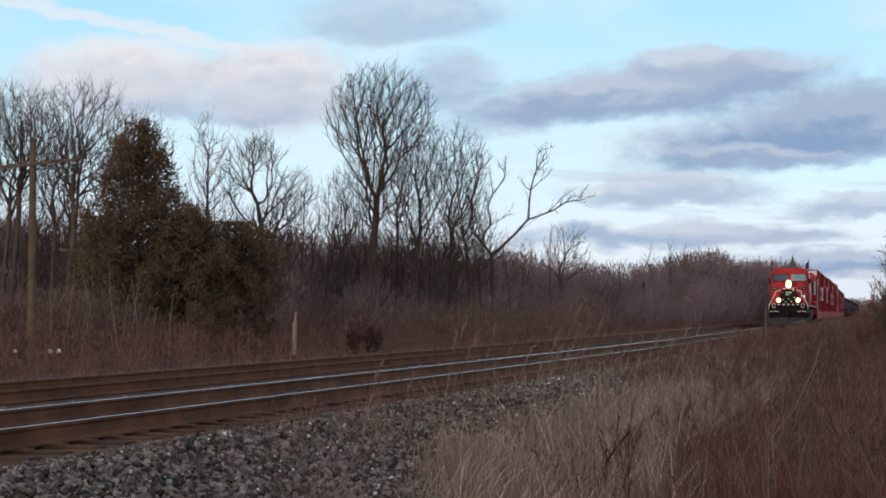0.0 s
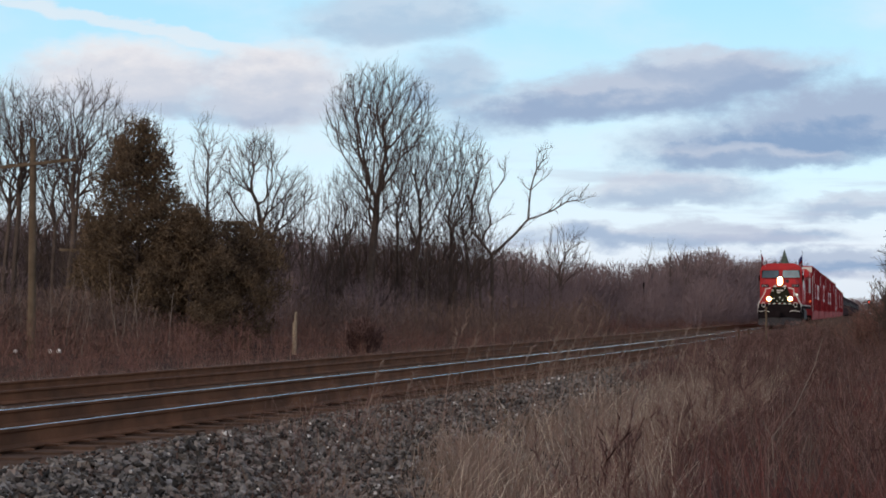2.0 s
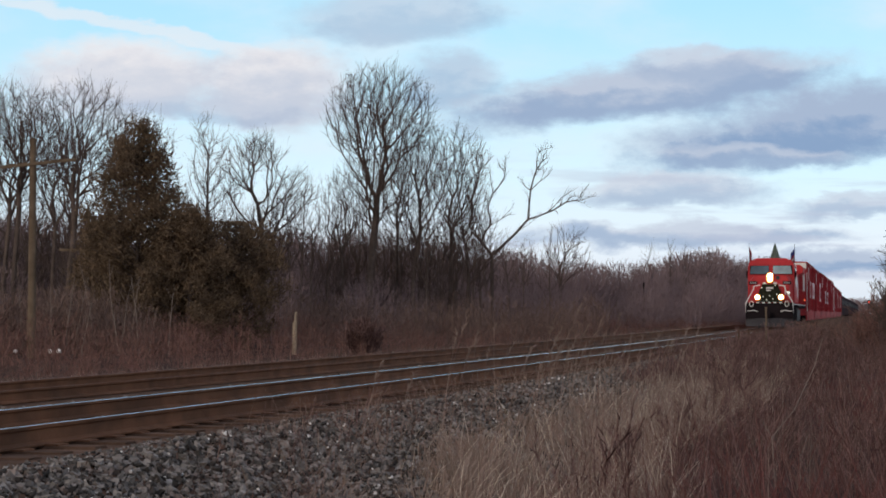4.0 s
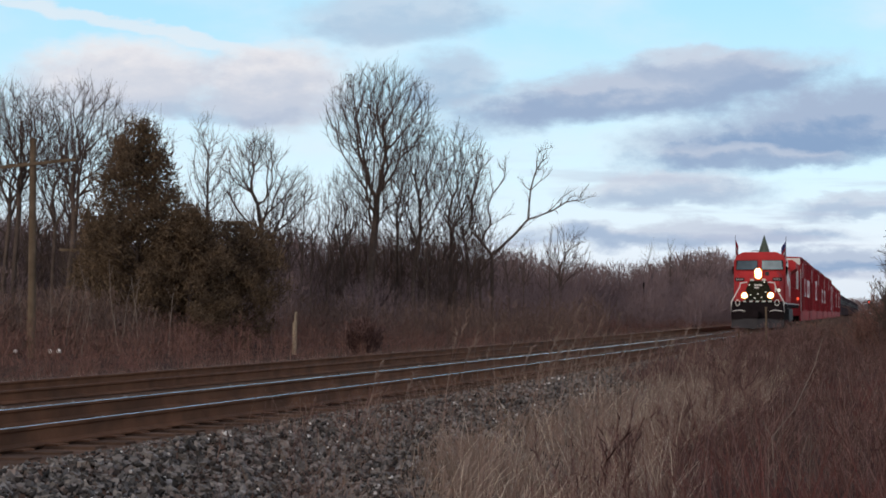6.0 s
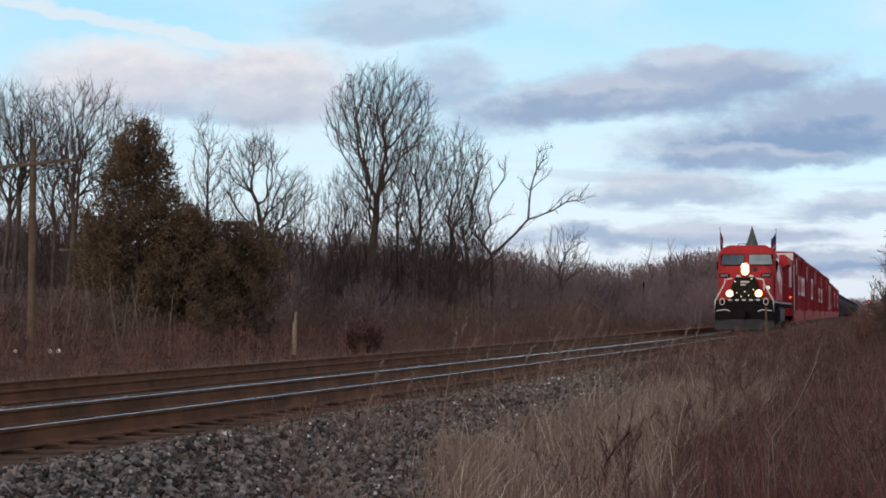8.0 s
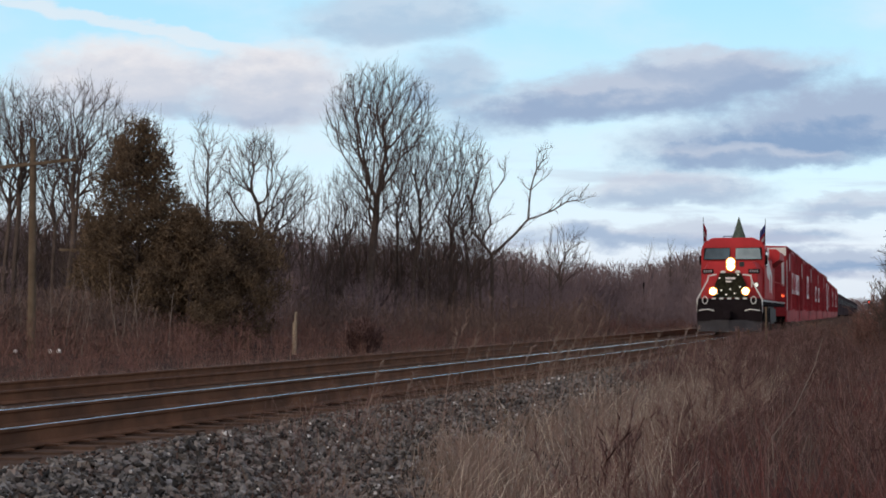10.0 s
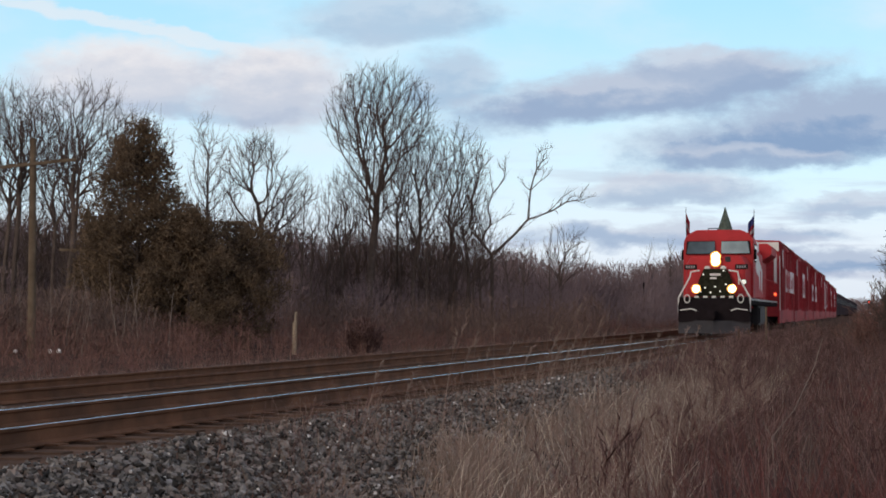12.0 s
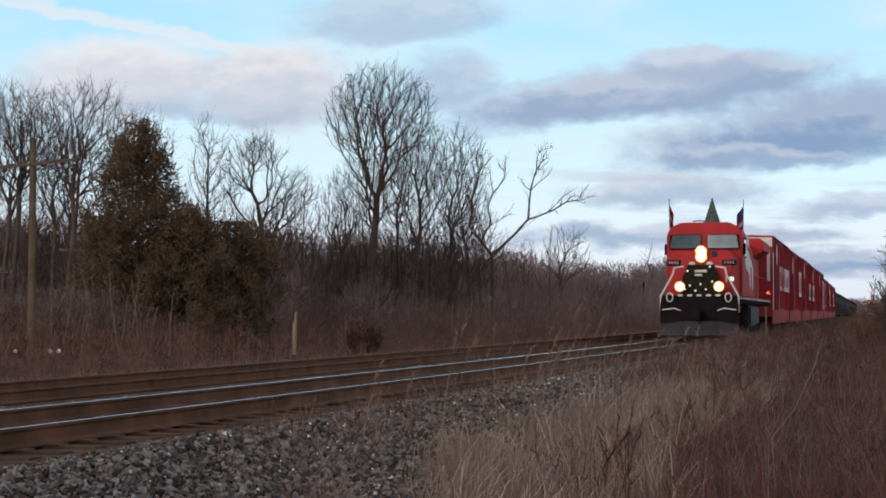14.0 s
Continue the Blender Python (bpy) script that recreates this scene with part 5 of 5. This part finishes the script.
def build_coach(start):
    """A dark round-roofed coach far down the train."""
    L = 25.4
    t = thing("coach", "dark maroon round-roofed passenger coach", "coach", "cars of the train")
    y0 = 0.3
    pr = [(-1.5, 0.75), (1.5, 0.75), (1.52, 3.5), (1.35, 3.95), (0.8, 4.28), (0, 4.38), (-0.8, 4.28), (-1.35, 3.95), (-1.52, 3.5)]
    part("body", extruded(pr, y0, y0 + L), M_DARKCAR, t)
    for s in (-1, 1):
        for k in range(11):
            x = sorted((s * 1.51, s * 1.535))
            part("window", blocks(((x[0], y0 + 2 + k * 2.0, 2.4), (x[1], y0 + 3.3 + k * 2.0, 3.2)), bevel=0.02), M_DARKGLASS, t)
    truck(t, y0 + 3.2, (-1.2, 1.2), 0.46)
    truck(t, y0 + L - 3.2, (-1.2, 1.2), 0.46)
    TRAIN.append((t, start))
    return t


def build_train():
    build_locomotive()
    specs = [((5.6, 10.4, 2.2, 3.5), 5.0, True), ((11.6, 4.2, 2.1, 3.8), 4.95, False), ((12.6, 3.4, 2.0, 3.3), 5.0, False), ((0.8, 5.0, 2.0, 3.3), 4.95, False), ((12.4, 3.4, 1.4, 4.2), 5.0, False), ((1.2, 3.0, 1.6, 4.0), 4.6, True), ((4.0, 6.0, 1.8, 3.6), 4.5, False), ((3.0, 5.0, 1.8, 3.4), 4.4, False)]
    start = 22.4
    for panel, high, white in specs:
        build_boxcar(start, panel, high, white)
        start += 18.5
    for _ in range(12):
        build_coach(start)
        start += 26.0


def front_at(t):
    """Distance ahead of the train's leading end at t seconds."""
    return 137.004 - 6.4776 * t + 0.051575 * t * t + 0.0040356 * t ** 3 - 1.15


def motions():
    cosine = 1 / math.sqrt(1 + SLOPE * SLOPE)
    at = float(line_x(BEND)[0])
    for ob, back in TRAIN:
        rows = []
        for k in range(29):
            t = k * 0.5
            y = front_at(t) + back * cosine
            rows.append((t, pose(at + SLOPE * (y - BEND), y, 0, 0, 0, HEADING)))
        walk(ob, rows)
    for w, y, r in WHEELS:
        if w.parent.get("category") == "coach":
            continue
        rows = []
        for k in range(141):
            t = k * 0.1
            gone = (front_at(0) - front_at(t)) / cosine
            rows.append((t, pose(0, y, r, math.degrees(gone / r) % 360.0)))
        walk(w, rows)


# ---- lineside things ----


def build_lineside():
    # telegraph pole
    x, y = -16.2, 68.0
    z = float(ground_z(offset_of(x, y)))
    t = thing("utility_pole", "old weathered wooden utility pole with crossarms", "utility pole", at=pose(x, y, z))
    bm = bmesh.new()
    bmesh.ops.create_cone(bm, cap_ends=True, segments=14, radius1=0.17, radius2=0.12, depth=8.8, matrix=Matrix.Translation((0, 0, 4.3)))
    part("pole", bm, M_POLE, t)
    for zz, a, b in ((7.68, -1.75, 1.75),):
        arm = part("crossarm", blocks(((a, -0.2, zz - 0.065), (b, -0.1, zz + 0.065)), bevel=0.01), M_POLE, t)
        arm.matrix_basis = Matrix.Translation((0, 0, zz)) @ Matrix.Rotation(radians(-6), 4, "Y") @ Matrix.Translation((0, 0, -zz))
    # farther pole with a short arm
    x, y = -17.9, 90.0
    t = thing("utility_pole", "old wooden utility pole with a low crossarm, half hidden by trees", "utility pole", at=pose(x, y, float(ground_z(offset_of(x, y)))))
    part("pole", drum(bmesh.new(), (0, 0, 2.6), (0, 0, 1), 0.10, 5.4, 10, 0.08), M_POLE, t)
    part("crossarm", blocks(((-2.1, -0.15, 5.05), (0.4, -0.05, 5.18)), bevel=0.01), M_POLE, t)
    # broken stump
    x, y = -6.45, 75.0
    t = thing("stump", "pale splintered broken tree stump", "stump", at=pose(x, y, float(ground_z(offset_of(x, y)))))
    bm = bmesh.new()
    rng = random.Random(2)
    tube(bm, [(0, 0, -0.05), (0.02, 0, 1.35)], 0.10, 9)
    for k in range(5):
        a = k * 1.25
        tube(bm, [(0.045 * math.cos(a), 0.045 * math.sin(a), 1.1), (0.05 * math.cos(a) + 0.03, 0.05 * math.sin(a), 1.35 + rng.random() * 0.5)], 0.04, 5)
    part("wood", bm, M_STUMP, t)
    # marker posts
    for x, y, h, r, m, lab in ((10.48, 56.0, 1.8, 0.03, M_POLE, "thin grey-brown marker post in the weeds"), (8.9, 52.0, 1.0, 0.028, M_TIE, "short dark stake by the track"), (9.2, 52.0, 1.05, 0.028, M_TIE, "short dark stake by the track")):
        t = thing("marker_post", lab, "post", "lineside posts", at=pose(x, y, float(ground_z(offset_of(x, y)))))
        part("post", drum(bmesh.new(), (0, 0, h / 2 - 0.05), (0, 0, 1), r, h, 10), m, t)
        part("cap", drum(bmesh.new(), (0, 0, h - 0.03), (0, 0, 1), r * 1.3, 0.05, 10), m, t)
    # red signal far down the line
    x, y = 103.6, 420.0
    t = thing("railway_signal", "railway signal mast showing a red light", "signal", at=pose(x, y, float(ground_z(offset_of(x, y)))))
    part("mast", drum(bmesh.new(), (0, 0.2, 2.3), (0, 0, 1), 0.08, 4.8, 10), M_PLOW, t)
    head = part("signal_head", blocks(((-0.28, 0, 3.85), (0.28, 0.15, 4.9)), bevel=0.03), M_BLACK, t)
    part("lens", drum(bmesh.new(), (0, -0.02, 4.3), (0, 1, 0), 0.19, 0.05, 16), M_REDLAMP, head, "lit red lens")
    x, y = 25.0, 215.0
    t = thing("fence_post", "dark wooden post standing in the far brush", "post", at=pose(x, y, float(ground_z(offset_of(x, y)))))
    part("post", drum(bmesh.new(), (0, 0, 2.75), (0, 0, 1), 0.14, 5.7, 10, 0.11), M_BLACK, t)
    # thin saplings among the weeds: a stem and its branches
    for x, y, chains in ((3.07, 16.0, [([(0, 0, 0), (-0.03, 0, 0.5), (0.2, 0.1, 0.75), (0.40, 0.15, 1.15), (0.48, 0.15, 1.42)], 0.0075), ([(-0.03, 0, 0.5), (-0.12, 0.02, 0.66), (-0.24, 0.05, 0.80)], 0.0045)]), (3.34, 16.2, [([(0, 0, 0), (0, 0, 0.28), (0.07, 0, 0.50)], 0.0065)])):
        t = thing("sapling", "thin pale leafless sapling among the weeds", "sapling", "saplings", at=pose(x, y, float(ground_z(offset_of(x, y)))))
        for k, (pts, r) in enumerate(chains):
            part("branch" if k else "stem", mesh_np("stem", *stalk(pts, np.linspace(r, r * 0.45, len(pts)))), M_PALE, t)
    # thin pale stems before the cedars
    rng = np.random.default_rng(90)
    for k in range(16):
        x, y = rng.uniform(-20.5, -11.5), rng.uniform(72, 76)
        t = thing("sapling", "thin pale leafless stem before the dark cedars", "sapling", "pale stems by the cedars", at=pose(float(x), float(y), float(ground_z(offset_of(x, y)))))
        h, d = rng.uniform(1.9, 4.2), np.array([rng.normal(0, 0.10), 0, 1.0])
        pts = [np.zeros(3)]
        for j in range(6):
            pts.append(pts[-1] + d * h / 6)
            d = d + np.array([rng.normal(0, 0.08), rng.normal(0, 0.05), 0])
        part("stem", mesh_np("stem", *stalk(pts, np.linspace(0.028, 0.008, 7))), M_PALE, t)
        for j in (3, 4, 5):
            q = pts[j]
            way = np.array([rng.normal(0, 0.25), rng.normal(0, 0.2), rng.uniform(0.3, 0.6)])
            part("branch", mesh_np("branch", *stalk([q, q + way * 0.5, q + way + np.array([0, 0, 0.1])], (0.010, 0.008, 0.004), 4)), M_PALE, t)
    # litter
    for x, y in ((-15.9, 70.0), (-15.6, 70.2), (-17.3, 70.0)):
        t = thing("litter", "small scrap of white litter in the brush", "litter", "litter", at=pose(x, y, float(ground_z(offset_of(x, y))) + 0.25))
        bm = bmesh.new()
        bmesh.ops.create_icosphere(bm, subdivisions=1, radius=0.12)
        for v in bm.verts:
            v.co *= 0.6 + 0.5 * noise.random()
        part("scrap", bm, M_WHITE, t)


build_ground()
main_track = build_track("main_track", 0.0, 0.0, M_HEAD, "railway track with bright worn rails on dark ties")
side_track = build_track("side_track", -4.3, 0.05, M_HEAD_RUST, "second railway track with dull rusty rails")
build_train()
build_trees()
build_far_plants()
build_near_plants()
build_lineside()
build_ballast(stone_shapes(6))
build_ties(main_track, 0.0, 0.0, 11.0, 100.0, 0.54)
build_ties(side_track, -4.3, 0.05, 16.0, 70.0, 0.54)
motions()
